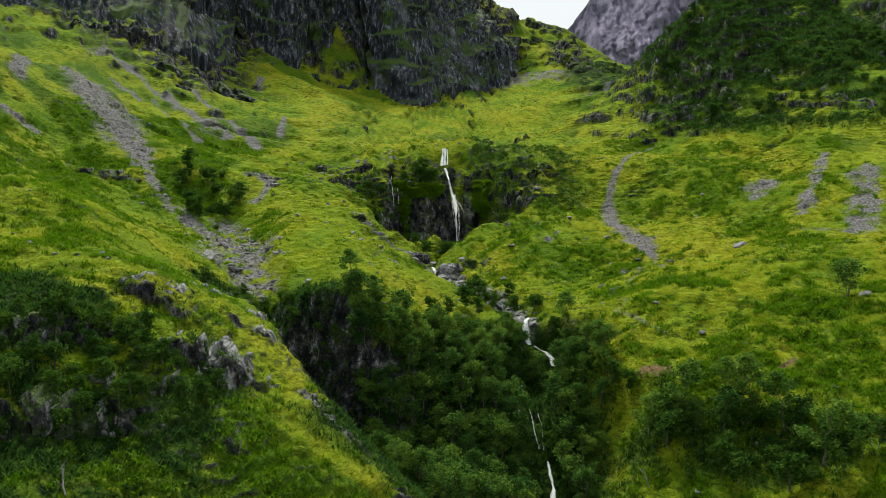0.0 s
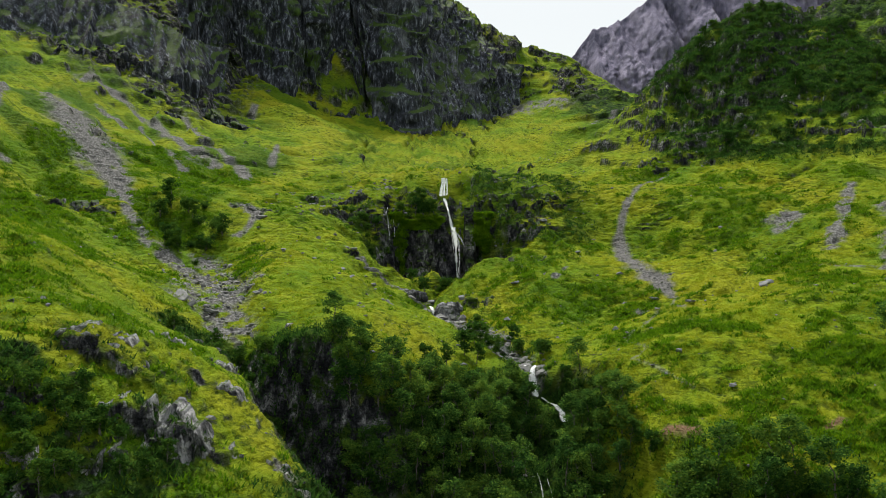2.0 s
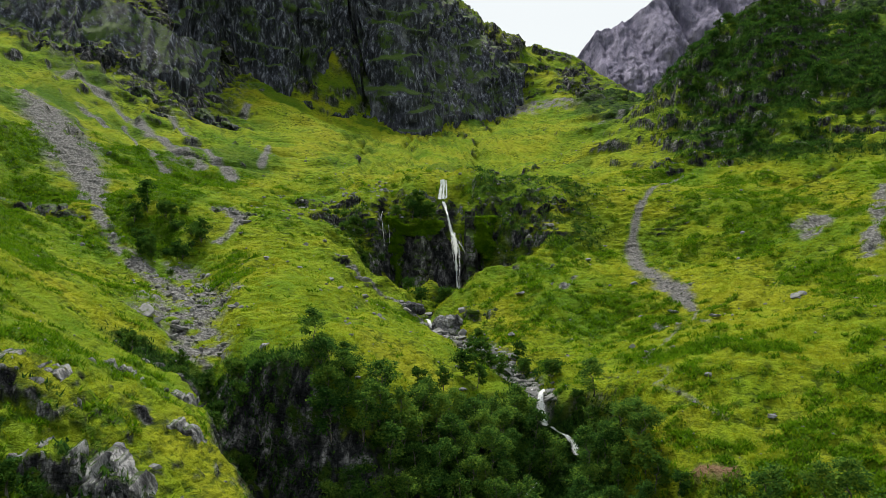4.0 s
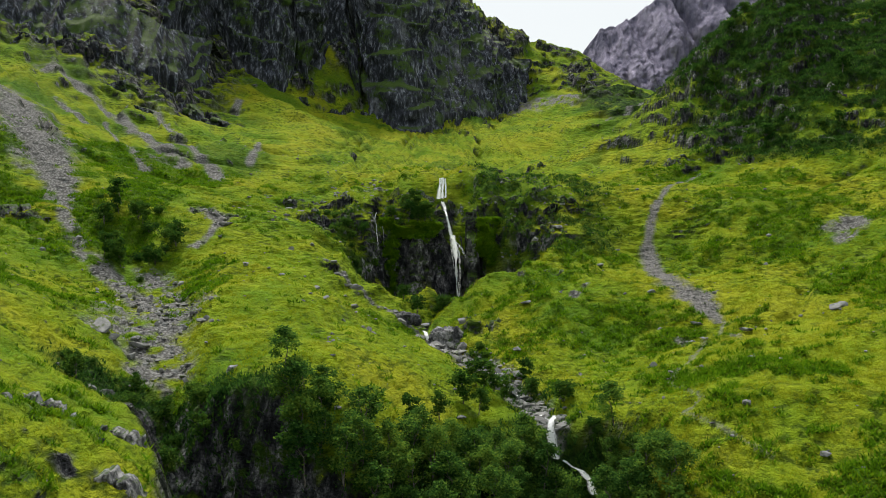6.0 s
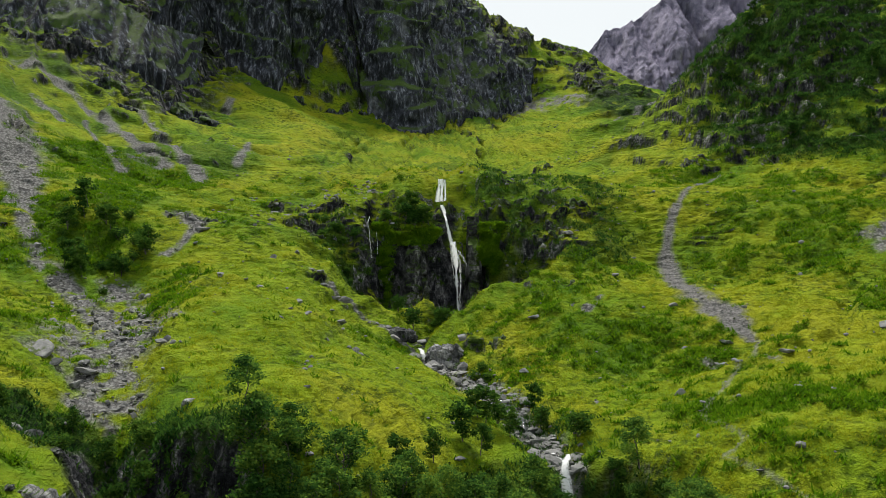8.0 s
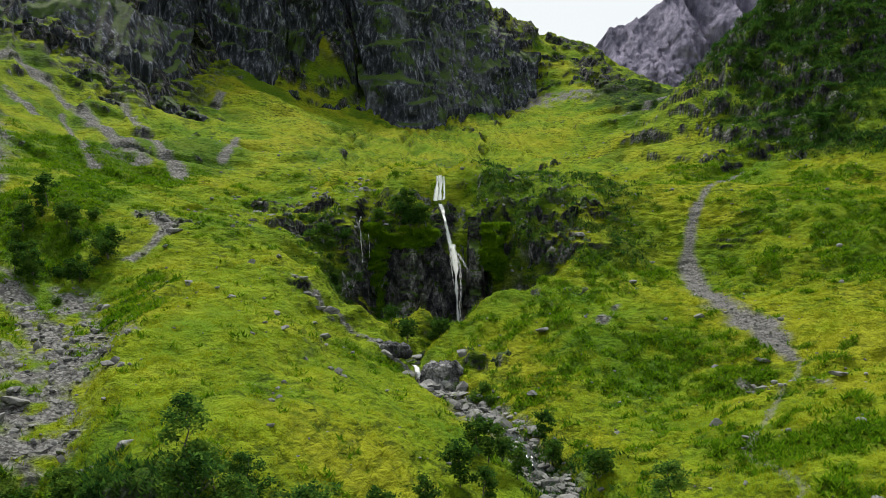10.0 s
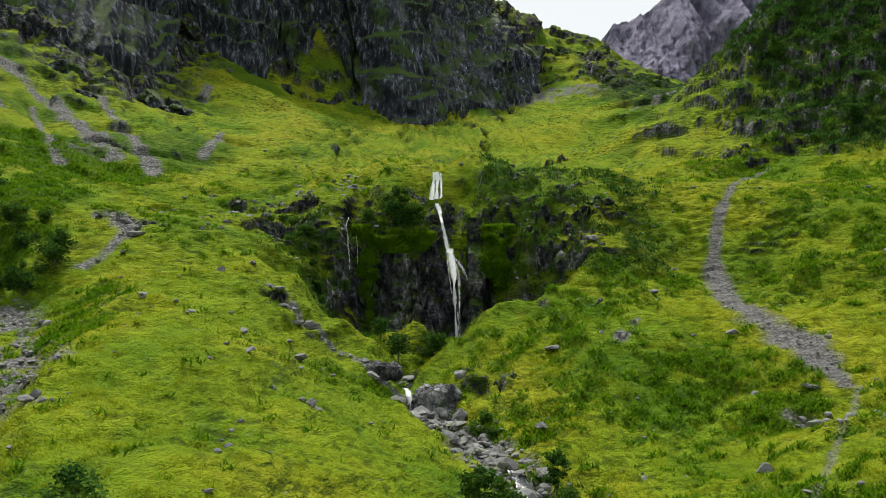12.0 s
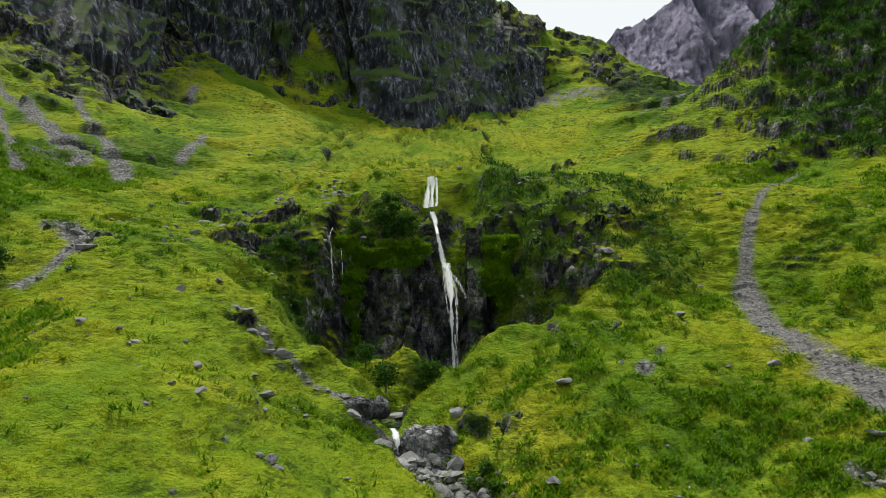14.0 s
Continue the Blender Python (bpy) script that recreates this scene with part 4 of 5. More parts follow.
def tree(seed, height, stems, leaves, size, wide, material, name="tree"):
    """A small upland tree: one or more leaning stems with limbs, and an airy crown."""
    rng = np.random.default_rng(seed)
    rnd = random.Random(seed)
    root = new(name)
    verts, faces, ends = [], [], []
    for s in range(stems):
        ang = rnd.uniform(0, math.tau)
        lean = Vector((math.cos(ang), math.sin(ang), 0)) * rnd.uniform(0.05, 0.3) * (1 + 0.4 * (stems > 1))
        h = height * rnd.uniform(0.75, 0.95)
        path = [Vector((0, 0, -0.3)) + lean * 0.2]
        for i in range(1, 8):
            f = i / 7
            path.append(Vector((0, 0, h * f)) + lean * h * f * 0.8 + Vector((rnd.uniform(-1, 1), rnd.uniform(-1, 1), 0)) * 0.05 * height * f)
        radii = [0.016 * height * (1 - 0.88 * i / 7) + 0.012 for i in range(8)]
        tube(verts, faces, path, radii)
        for i in range(2, 8):
            for _ in range(2 if i < 7 else 3):
                a = rnd.uniform(0, math.tau)
                reach = wide * height * rnd.uniform(0.12, 0.30) * (1.15 - 0.55 * abs(i / 7 - 0.5) * 2)
                tip = path[i] + Vector((math.cos(a) * reach, math.sin(a) * reach, reach * rnd.uniform(0.25, 0.9)))
                mid = path[i].lerp(tip, 0.55) + Vector((0, 0, 0.06 * reach))
                tube(verts, faces, [path[i], mid, tip], [radii[i] * 0.5, radii[i] * 0.33, 0.008], 4)
                ends += [tip, mid.lerp(tip, 0.5), tip + Vector((rnd.uniform(-1, 1), rnd.uniform(-1, 1), rnd.uniform(-0.6, 0.8))) * 0.07 * height]
    me = bpy.data.meshes.new("trunk")
    me.from_pydata(verts, [], faces)
    me.shade_smooth()
    part("trunk", me, BARK, root)
    cards = leaf_cards(rng, np.array([tuple(e) for e in ends]), 0.055 * height * wide, leaves, size)
    part("crown", faces_mesh("crown", cards, 4), material, root)
    return root


def bush(seed, width, leaves, size, material):
    """A low shrub: many stems from the ground and a ragged dome of leaves."""
    rng = np.random.default_rng(seed)
    rnd = random.Random(seed)
    root = new("shrub")
    verts, faces, ends = [], [], []
    for s in range(9):
        a, out = rnd.uniform(0, math.tau), rnd.uniform(0.15, 0.5) * width
        tip = Vector((math.cos(a) * out, math.sin(a) * out, width * rnd.uniform(0.35, 0.75) * (1.2 - out / width)))
        tube(verts, faces, [Vector((0, 0, -0.15)), tip * 0.5 + Vector((0, 0, 0.08 * width)), tip], [0.035, 0.022, 0.008], 4)
        ends += [tip, tip * 0.7, tip * 0.5 + Vector((0, 0, 0.05))]
    me = bpy.data.meshes.new("stems")
    me.from_pydata(verts, [], faces)
    part("stems", me, BARK, root)
    cards = leaf_cards(rng, np.array([tuple(e) for e in ends]), 0.13 * width, leaves, size, 0.7)
    cards[:, :, 2] = np.maximum(cards[:, :, 2], -0.1)
    part("crown", faces_mesh("crown", cards, 4), material, root)
    return root


def stand(kinds, places, scales, seed, label, category, group, sink=0.15):
    """Stands copies of the kinds at places in plan, turned and sized by chance."""
    rnd = random.Random(seed)
    pts = np.array(places, float)
    zs = ground_z(pts[:, 0], pts[:, 1])
    for (x, y), z in zip(places, zs):
        k = rnd.choice(kinds)
        s = rnd.uniform(*scales)
        m = pose(x, y, float(z) - sink, rnd.uniform(-5, 5), rnd.uniform(-5, 5), rnd.uniform(0, 360)) @ Matrix.Diagonal((s * rnd.uniform(0.85, 1.15), s * rnd.uniform(0.85, 1.15), s, 1))
        tagged(copy_thing(k, m), label, category, group)


def inside(x, y, outline):
    hit = False
    for (x0, y0), (x1, y1) in zip(outline, outline[1:] + outline[:1]):
        if (y0 > y) != (y1 > y) and x < (x1 - x0) * (y - y0) / (y1 - y0) + x0:
            hit = not hit
    return hit


def scattered(outline, gap, seed, limit, clear=()):
    """Places inside an outline, no two nearer than the gap."""
    rnd = random.Random(seed)
    xs, ys = [p[0] for p in outline], [p[1] for p in outline]
    out = []
    for _ in range(limit * 30):
        x, y = rnd.uniform(min(xs), max(xs)), rnd.uniform(min(ys), max(ys))
        if len(out) < limit and inside(x, y, outline) and all((x - a) ** 2 + (y - b) ** 2 > r * r for a, b, r in clear) and all((x - a) ** 2 + (y - b) ** 2 > gap * gap for a, b in out):
            out.append((x, y))
    return out


def remove_thing(ob):
    for o in (*ob.children_recursive, ob):
        bpy.data.objects.remove(o)


# ---- trees ----
birches = [tree(100 + i, h, st, round(1.35 * n), 0.155, w, LEAVES) for i, (h, st, n, w) in enumerate([(6.2, 1, 1500, 1.0), (5.2, 2, 1500, 1.05), (7.0, 1, 1700, 0.9), (4.6, 3, 1400, 1.2), (5.6, 2, 1000, 1.0)])]
rowans = [tree(120 + i, h, st, n, 0.17, w, SCRUB) for i, (h, st, n, w) in enumerate([(3.6, 2, 1100, 1.25), (3.0, 3, 1000, 1.4), (4.2, 1, 1100, 1.1)])]
bushes = [bush(140 + i, w, n, 0.13, SCRUB) for i, (w, n) in enumerate([(1.8, 600), (2.4, 800), (1.4, 450)])]

RAVINE_WOOD = [(-13.5, 123.5), (-9, 124.5), (-3, 125), (4, 130), (10, 133.5), (12.2, 133), (14, 129), (9.5, 121), (11, 113), (11, 98), (3, 92), (-5, 99), (-8.5, 106), (-10, 113), (-12, 118)]
EAST_BANK = [(15.5, 138), (20, 137), (24, 128), (22.5, 116), (19, 104), (16, 94), (14.5, 107), (14, 116), (18, 130)]
BECK_GAP = [(13.5, 137, 3), (14.6, 133, 3), (16.8, 133, 2.4), (16.2, 130, 2.6), (14, 126, 2.4), (10.5, 123, 2.6), (11.5, 120, 2.4), (12, 116, 2.2), (12.4, 112, 2.2), (12.8, 107, 2.2), (13, 102, 2.2)]
stand(birches, scattered(RAVINE_WOOD, 1.75, 1, 190, BECK_GAP), (0.55, 0.95), 11, "leafy green birch tree in the dark ravine", "tree", "ravine wood")
stand(birches[:4] + rowans, scattered(EAST_BANK, 1.9, 2, 46, BECK_GAP), (0.55, 0.9), 12, "green birch tree on the bank of the beck", "tree", "trees by the beck")
stand(bushes, scattered(RAVINE_WOOD, 1.6, 3, 120), (0.7, 1.2), 13, "dark leafy shrub under the birch trees", "shrub", "ravine shrubs")

CLEFT_WOOD = scattered([(-36, 129), (-30, 132), (-24, 131.5), (-20, 127.5), (-14, 121), (-17, 117.5), (-24, 122), (-29, 124.5), (-34, 127)], 2.6, 7, 14)
stand(rowans + bushes, CLEFT_WOOD, (0.55, 1.0), 22, "dark leafy shrub in the rocky cleft", "shrub", "cleft shrubs")
RIGHT_SCRUB = [(35.3, 105), (37.9, 105.5), (26.8, 102.5), (30.3, 103), (25.7, 106.5), (29.6, 105.5), (40.1, 100.5), (42.5, 101.5), (41.8, 96.5), (22.6, 116.5), (19.6, 122), (24.5, 114.5), (47.6, 93.5), (45.6, 92.5), (30.3, 100.5),
               (33.5, 103.5), (36, 102.8), (28, 104), (38.5, 99), (44, 98), (33, 99.5)]
RIGHT_SCRUB += scattered([(24, 108), (33, 107), (44, 101), (48, 92), (40, 90), (28, 98)], 1.8, 31, 26)
stand(birches[:1] + rowans + bushes, RIGHT_SCRUB, (0.75, 1.2), 14, "bushy dark green tree on the grassy slope", "tree", "slope trees")
stand([birches[3]], [(59.5, 128)], (1.15, 1.16), 15, "lone round-crowned dark green tree beside a rock", "tree", "")
LEFT_HOLLOW = scattered([(-61, 191), (-52, 180), (-45, 178), (-42, 187), (-47, 196), (-56, 200)], 2.0, 6, 16) + [(-56.3, 189), (-51.6, 185), (-44.8, 186.5), (-48.9, 191), (-60.2, 190), (-49.5, 198.5), (-60.7, 200), (-56.6, 199), (-43.3, 187.5), (-53, 181.5), (-46.5, 183.5), (-50, 180.5), (-46, 190)]
stand(rowans + bushes, LEFT_HOLLOW, (0.75, 1.25), 16, "dark bushy tree in a hollow of the hillside", "tree", "hollow trees")
NEAR_SCRUB = scattered([(-44, 76), (-33, 82), (-27, 85), (-26, 88), (-33, 88), (-44, 82)], 1.5, 8, 30) + scattered([(-40, 69), (-29, 75), (-27, 79), (-33, 80), (-41, 76)], 1.5, 9, 24) + [(-38.3, 81), (-36.5, 83), (-34.2, 84), (-31.7, 84.5), (-30.1, 86.5), (-27.5, 85), (-32.1, 77), (-34.4, 75.5), (-29.2, 77.5), (-28, 80), (-25.3, 83), (-23.4, 84), (-38.7, 77.5), (-37.4, 74.5), (-32.2, 81.5), (-29.7, 82),
              (-37.4, 131.5), (-35.2, 133), (-33, 83), (-35.5, 79), (-30.5, 79.5), (-26.3, 86.5), (-40, 82.5), (-33.5, 86), (-28.6, 83.2), (-37, 85.5), (-22.8, 87)]
stand(rowans + bushes[:2], NEAR_SCRUB, (0.4, 0.75), 17, "small dark green sapling clinging to the crags", "tree", "crag saplings")
WALL_SCRUB = [(-9.7, 214.4), (-7.1, 215.4), (-4.4, 213.9), (-2.7, 214.4), (-6.1, 213.4), (-3.1, 213.9), (-22.4, 216.4), (-20.6, 213.9), (-23.5, 212.9), (-17.9, 210.9), (-14.6, 211.4), (-8.4, 213.4), (-5.2, 216), (-3.6, 216.5)]
stand(rowans + bushes, WALL_SCRUB, (0.75, 1.15), 18, "leafy shrub growing on the ledge above the cliff", "shrub", "cliff shrubs")
POOL_SCRUB = [(-9, 200), (-8, 203), (-10.5, 203), (-9.6, 201.5), (-7.4, 201), (-6.4, 199.5), (0.3, 198), (0.8, 196), (-0.3, 195.5), (0.9, 199.5), (-6.2, 196.5), (-0.9, 194), (-3.5, 191.5), (6.6, 203.5), (7.6, 205.5), (5.6, 173.5), (7.2, 172.2), (6.6, 174.6)]
stand(bushes + rowans[1:2], POOL_SCRUB, (0.8, 1.15), 19, "green shrub on the knoll below the waterfall", "shrub", "knoll shrubs")
BECK_SCRUB = [(6, 145.9), (12.3, 153.4), (5.2, 146.5), (12, 158.2), (0.9, 134), (8.4, 144.7), (5.2, 139), (-2.4, 129), (3.6, 140), (7.4, 150), (15.5, 146)]
stand(rowans, BECK_SCRUB, (0.7, 1.05), 20, "slender young rowan beside the rocky beck", "tree", "beck saplings")
BOWL_SCRUB = scattered([(-20, 207), (-15, 202.5), (-10, 203), (-8.5, 205), (-10, 208), (-14, 211), (-20, 211)], 1.5, 10, 24)
stand(bushes + rowans[1:2], BOWL_SCRUB, (0.45, 0.85), 23, "dark mossy shrub at the rim of the waterfall bowl", "shrub", "bowl shrubs")
HIGH_SCRUB = scattered([(68, 248), (77, 243), (95, 236), (128, 226), (140, 250), (125, 290), (92, 306), (72, 284)], 3.2, 4, 100)
stand(bushes + rowans[:2], HIGH_SCRUB, (0.6, 1.35), 21, "dark heathery shrub on the upper hillside", "shrub", "hillside shrubs")
for k in birches + rowans + bushes:
    remove_thing(k)


# ---- boulders and stones ----
def rock_mesh(seed, detail=2):
    """A broken block: a ball with flat faces struck off it."""
    rnd = random.Random(seed)
    bm = bmesh.new()
    bmesh.ops.create_icosphere(bm, subdivisions=detail, radius=0.5)
    cuts = [(Vector((rnd.gauss(0, 1), rnd.gauss(0, 1), rnd.gauss(0, 1))).normalized(), rnd.uniform(0.17, 0.36)) for _ in range(14)]
    for v in bm.verts:
        for n, d in cuts:
            over = v.co.dot(n) - d
            if over > 0:
                v.co -= n * over
        v.co += v.co.normalized() * noise.noise(v.co * 5 + Vector((seed, 0, 0))) * 0.05
        v.co.z *= 0.8
    me = bpy.data.meshes.new("boulder")
    bm.to_mesh(me)
    bm.free()
    me.materials.append(STONE)
    return me


rocks = [rock_mesh(s, 3) for s in range(200, 207)]


def boulders(rows, label, group, seed):
    """Rows of (x, y, width)."""
    rnd = random.Random(seed)
    zs = ground_z([r[0] for r in rows], [r[1] for r in rows])
    for (x, y, w), z in zip(rows, zs):
        ob = tagged(new("boulder", rnd.choice(rocks)), label, "boulder", group)
        ob.matrix_basis = pose(x, y, float(z) + w * 0.12, rnd.uniform(-15, 15), rnd.uniform(-15, 15), rnd.uniform(0, 360)) @ Matrix.Diagonal((w * rnd.uniform(1.1, 1.6), w * rnd.uniform(0.9, 1.2), w * rnd.uniform(0.8, 1.1), 1))


SPUR_STONES = [(-9, 160.9, 1.4), (-8.3, 160, 1.1), (-9.7, 160.4, 0.7), (-18, 172.9, 1.1), (-15.6, 165.9, 1.1), (-17.6, 165.9, 0.8), (-29.3, 176.4, 1.5), (-22.9, 172.4, 0.9), (-24.8, 190.4, 1.4), (-22, 194.4, 1.0), (-17.3, 188.9, 1.4),
               (-16.4, 187.4, 1.5), (-13.5, 186.9, 2.4), (-14.9, 185.4, 1.7), (-12.9, 176.4, 1.7), (-11.9, 171.9, 0.8), (-12.6, 161.9, 0.7), (-30, 200.9, 1.0), (-25.6, 175.9, 0.7), (-23, 171.4, 0.7), (-20.5, 178.4, 0.7), (-37.3, 191.9, 1.0), (-9.6, 183.9, 0.8), (-12, 184.9, 0.8),
               (-10.2, 133.7, 0.8), (-14.2, 178, 1.0), (-13.6, 175.2, 0.9)]
boulders(SPUR_STONES, "pale grey lichen-spotted boulder lying on the grassy spur", "spur boulders", 31)
BECK_STONES = [(-6.9, 184.2, 1.6), (-2.2, 186.9, 1.4), (11.8, 169.4, 1.3), (0.6, 179.8, 1.2), (-5.9, 181.7, 1.8), (3.3, 136.6, 1.1), (3.8, 183.4, 2.2)]
boulders(BECK_STONES, "large grey boulder beside the rocky beck", "beck boulders", 32)
SLOPE_STONES = [(14.4, 184.4, 1.6), (33, 205.4, 1.0), (34.8, 185.4, 1.3), (33.3, 172.9, 0.9), (27.9, 195.4, 1.3), (20.2, 186.4, 0.7), (38.2, 171.4, 1.4), (21.7, 173.4, 0.6), (30.5, 185.4, 0.6), (31.9, 130.2, 1.5), (37.3, 144.2, 1.2), (39.7, 141.7, 0.8), (28.1, 154.7, 1.5),
                (35.7, 162.7, 1.9), (38.6, 163.2, 1.4), (40.9, 157.7, 1.5), (19.3, 158.2, 1.0), (28.6, 147.2, 0.8), (36.6, 122.7, 1.2), (55.2, 162.7, 2.0), (61.5, 127, 1.9), (48.2, 105.5, 0.8), (71.4, 154.5, 0.9), (37.2, 164.6, 1.3), (39.8, 160.8, 1.1)]
boulders(SLOPE_STONES, "weathered grey boulder on the grassy slope", "slope boulders", 33)
boulders([(-38.6, 144, 3.2), (-36.9, 143, 1.6), (-34.3, 144.2, 1.7), (-28.6, 150.2, 1.2), (-34.2, 141.5, 1.5)], "large pale grey boulder at the edge of the stony gully", "gully boulders", 34)


def outcrops(lines, gap, size, label, group, seed):
    """Broken upright blocks of bedrock along lines (x0, y0, x1, y1)."""
    rnd = random.Random(seed)
    rows = []
    for x0, y0, x1, y1 in lines:
        n = max(2, int(math.hypot(x1 - x0, y1 - y0) / gap))
        rows += [(x0 + (x1 - x0) * (i + rnd.uniform(-0.5, 0.5)) / n, y0 + (y1 - y0) * (i + rnd.uniform(-0.5, 0.5)) / n + rnd.uniform(-0.8, 0.5), rnd.uniform(*size)) for i in range(n + 1) if rnd.random() < 0.85]
    zs = ground_z([r[0] for r in rows], [r[1] for r in rows])
    for (x, y, w), z in zip(rows, zs):
        ob = tagged(new("rock_outcrop", rnd.choice(slabs)), label, "rock", group)
        ob.matrix_basis = pose(x, y, float(z) - w * 0.08, rnd.uniform(-18, 18), rnd.uniform(-18, 18), rnd.uniform(-180, 180)) @ Matrix.Diagonal((w * rnd.uniform(1.0, 2.0), w * rnd.uniform(0.9, 1.3), w * rnd.uniform(0.5, 0.95), 1))


def slab_mesh(seed, material):
    """Jointed bedrock: a rounded hump split by upright cracks into steps."""
    rnd = random.Random(seed)
    bm = bmesh.new()
    bmesh.ops.create_icosphere(bm, subdivisions=4, radius=0.5)
    cuts = [(Vector((rnd.gauss(0, 1), rnd.gauss(0, 1) - 0.4, rnd.gauss(0, 0.5))).normalized(), rnd.uniform(0.18, 0.36)) for _ in range(11)]
    for v in bm.verts:
        for n, d in cuts:
            over = v.co.dot(n) - d
            if over > 0:
                v.co -= n * over
        p = v.co * 4 + Vector((seed * 1.7, 0, 0))
        joint = abs(noise.noise(Vector((p.x * 1.6, p.y * 1.6, p.z * 0.3))))
        flat = Vector((v.co.x, v.co.y, 0))
        v.co -= flat * max(0, 0.28 - joint * 1.6)
        v.co += v.co.normalized() * (noise.noise(p * 1.3) * 0.09 + noise.noise(p * 4) * 0.03)
    me = bpy.data.meshes.new("rock_outcrop")
    bm.to_mesh(me)
    bm.free()
    me.materials.append(material)
    return me


def ledge(line, height, seed, material, label, group):
    """A low broken scarp along a line in plan: jointed faces of uneven height whose back sinks into the slope."""
    f = np.array(line, float)
    run = np.concatenate([[0], np.cumsum(np.hypot(*np.diff(f, axis=0).T))])
    over = 0.25 * height
    s = np.arange(-over, run[-1] + over, 0.04 * height)
    fx, fy = (np.interp(s, run, f[:, k]) for k in (0, 1))
    fx = fx + np.minimum(s, 0) + np.maximum(0, s - run[-1])
    fy = fy + fbm(s / (1.3 * height), s * 0, octaves=3, seed=seed) * 0.8 * height
    p = np.clip(0.4 + 1.6 * fbm(s / (0.9 * height), s * 0, octaves=4, seed=seed + 1), 0.0, 1.2) * smooth(-over, over, s) * smooth(run[-1] + over, run[-1] - over, s)
    low, behind = ground_z(fx, fy), ground_z(fx, fy + 0.75 * height)
    base = low - 0.5 * height
    crest = np.minimum(np.maximum(behind, low) + (0.5 * p - 0.2) * height, low + height)
    v = np.linspace(0, 1, 44)[:, None]
    rise = np.minimum(v / 0.62, 1)
    back = np.maximum(0, v - 0.62) / 0.38
    h = (crest - base) * rise
    way = wall_way(s + 0 * v, h, seed + 2, 0.6 * height, 0.26 * height, 1.6) * (1 - 0.6 * back)
    cell = hash3(np.floor(s / (0.32 * height) + 0.7 * fbm(s / height + 0 * v, h / height, octaves=2, seed=seed + 4)).astype(np.int64), np.floor(h / (0.36 * height)).astype(np.int64), np.zeros(h.shape, np.int64), seed)
    way = way + ((cell - 0.5) * 0.36 + 0.3 * fbm(s / (0.2 * height) + 0 * v, h / (0.4 * height), octaves=3, seed=seed + 5)) * height * (1 - back)
    x = fx + fbm(s / (0.5 * height) + 0 * v, h / height, octaves=3, seed=seed + 7) * 0.14 * height
    y = fy + 0.5 * h + way + back * 1.2 * height - 0.2 * height
    z = base + h + back * (0.05 * height + 0.3 * fbm(s / (0.4 * height) + 0 * v, back * 2, octaves=3, seed=seed + 8) * height * (1 - back)) - 0.5 * height * back * (p < 0.15)
    me = grid_mesh("rock_outcrop", x, y, z)
    me.materials.append(material)
    tagged(new("rock_outcrop", me), label, "rock", group)


SPUR_LEDGES = [([(-33.7, 92.9), (-31.7, 94.6), (-29.9, 96.1), (-27.4, 95.8)], 1.9), ([(-28.0, 87.8), (-27.1, 88.5), (-25.2, 89.1)], 2.3), ([(-24.8, 90.3), (-21.9, 90.5), (-20.8, 91.0)], 2.6), ([(-24.5, 86.9), (-22.3, 89.6)], 1.9), ([(-20.4, 91.0), (-18.1, 93.5)], 1.5), ([(-27.4, 81.8), (-26.2, 84.7)], 2.0), ([(-30, 108), (-27.4, 109.5)], 1.0), ([(-25.5, 112), (-23.2, 113)], 1.2), ([(-22.3, 102.2), (-20.0, 103.1)], 1.4)]
BRUSH_LEDGES = [([(-34.8, 83.6), (-33.4, 84.5)], 2.4), ([(-32.6, 78.8), (-30.6, 78.9)], 2.0), ([(-40.7, 79.7), (-38.8, 81.0), (-36.8, 82.5)], 3.2), ([(-36.2, 72.4), (-34.1, 73.0), (-32.2, 74.7)], 3.6), ([(-30.4, 76.5), (-28.9, 77.2)], 2.4), ([(-27.5, 81.7), (-26.4, 83.0)], 1.6), ([(-21.1, 80.0), (-19.4, 80.8)], 1.6)]
BOWL_LEDGES = [([(-33.2, 223.1), (-27.5, 224.4), (-21.4, 221.4), (-16.7, 218.2)], 1.4), ([(-25.9, 211.0), (-22.5, 212.8), (-18.1, 213.0)], 2.4), ([(-22.1, 206.4), (-15.6, 211.0)], 1.1), ([(-13.9, 206.8), (-11.5, 208.7), (-8.5, 210.8)], 3.2), ([(-12.5, 210.9), (-8.9, 211.6)], 2.0), ([(-4.5, 219.5), (-1.2, 219.3)], 1.5), ([(1.9, 219.3), (4.4, 219.0)], 1.7), ([(-2.6, 215.4), (-0.9, 214.6)], 2.2), ([(2.2, 215.2), (4.2, 214.2)], 2.0)]
EAST_LEDGES = [([(7.9, 216.6), (14.2, 217.8), (19.3, 218.3)], 1.1), ([(4.6, 216.6), (8.4, 215.3), (13.7, 211.7), (16.4, 211.9)], 1.3), ([(18.8, 209.8), (23.5, 206.4)], 1.7), ([(21.5, 213.9), (27.3, 215.5)], 2.0), ([(16.8, 228.3), (21, 232)], 1.3), ([(10.9, 222.0), (14.6, 223.5)], 1.1), ([(-1, 288), (8, 292), (16, 290)], 2.0), ([(17.7, 193.2), (21.5, 194.2)], 0.8), ([(3.5, 184.0), (6.5, 182), (10, 180.6)], 1.0), ([(7.6, 213.1), (12.6, 210.0)], 1.3), ([(18.7, 218.6), (25.7, 223.7)], 1.0), ([(12, 273), (20, 276), (27, 278)], 1.8)]
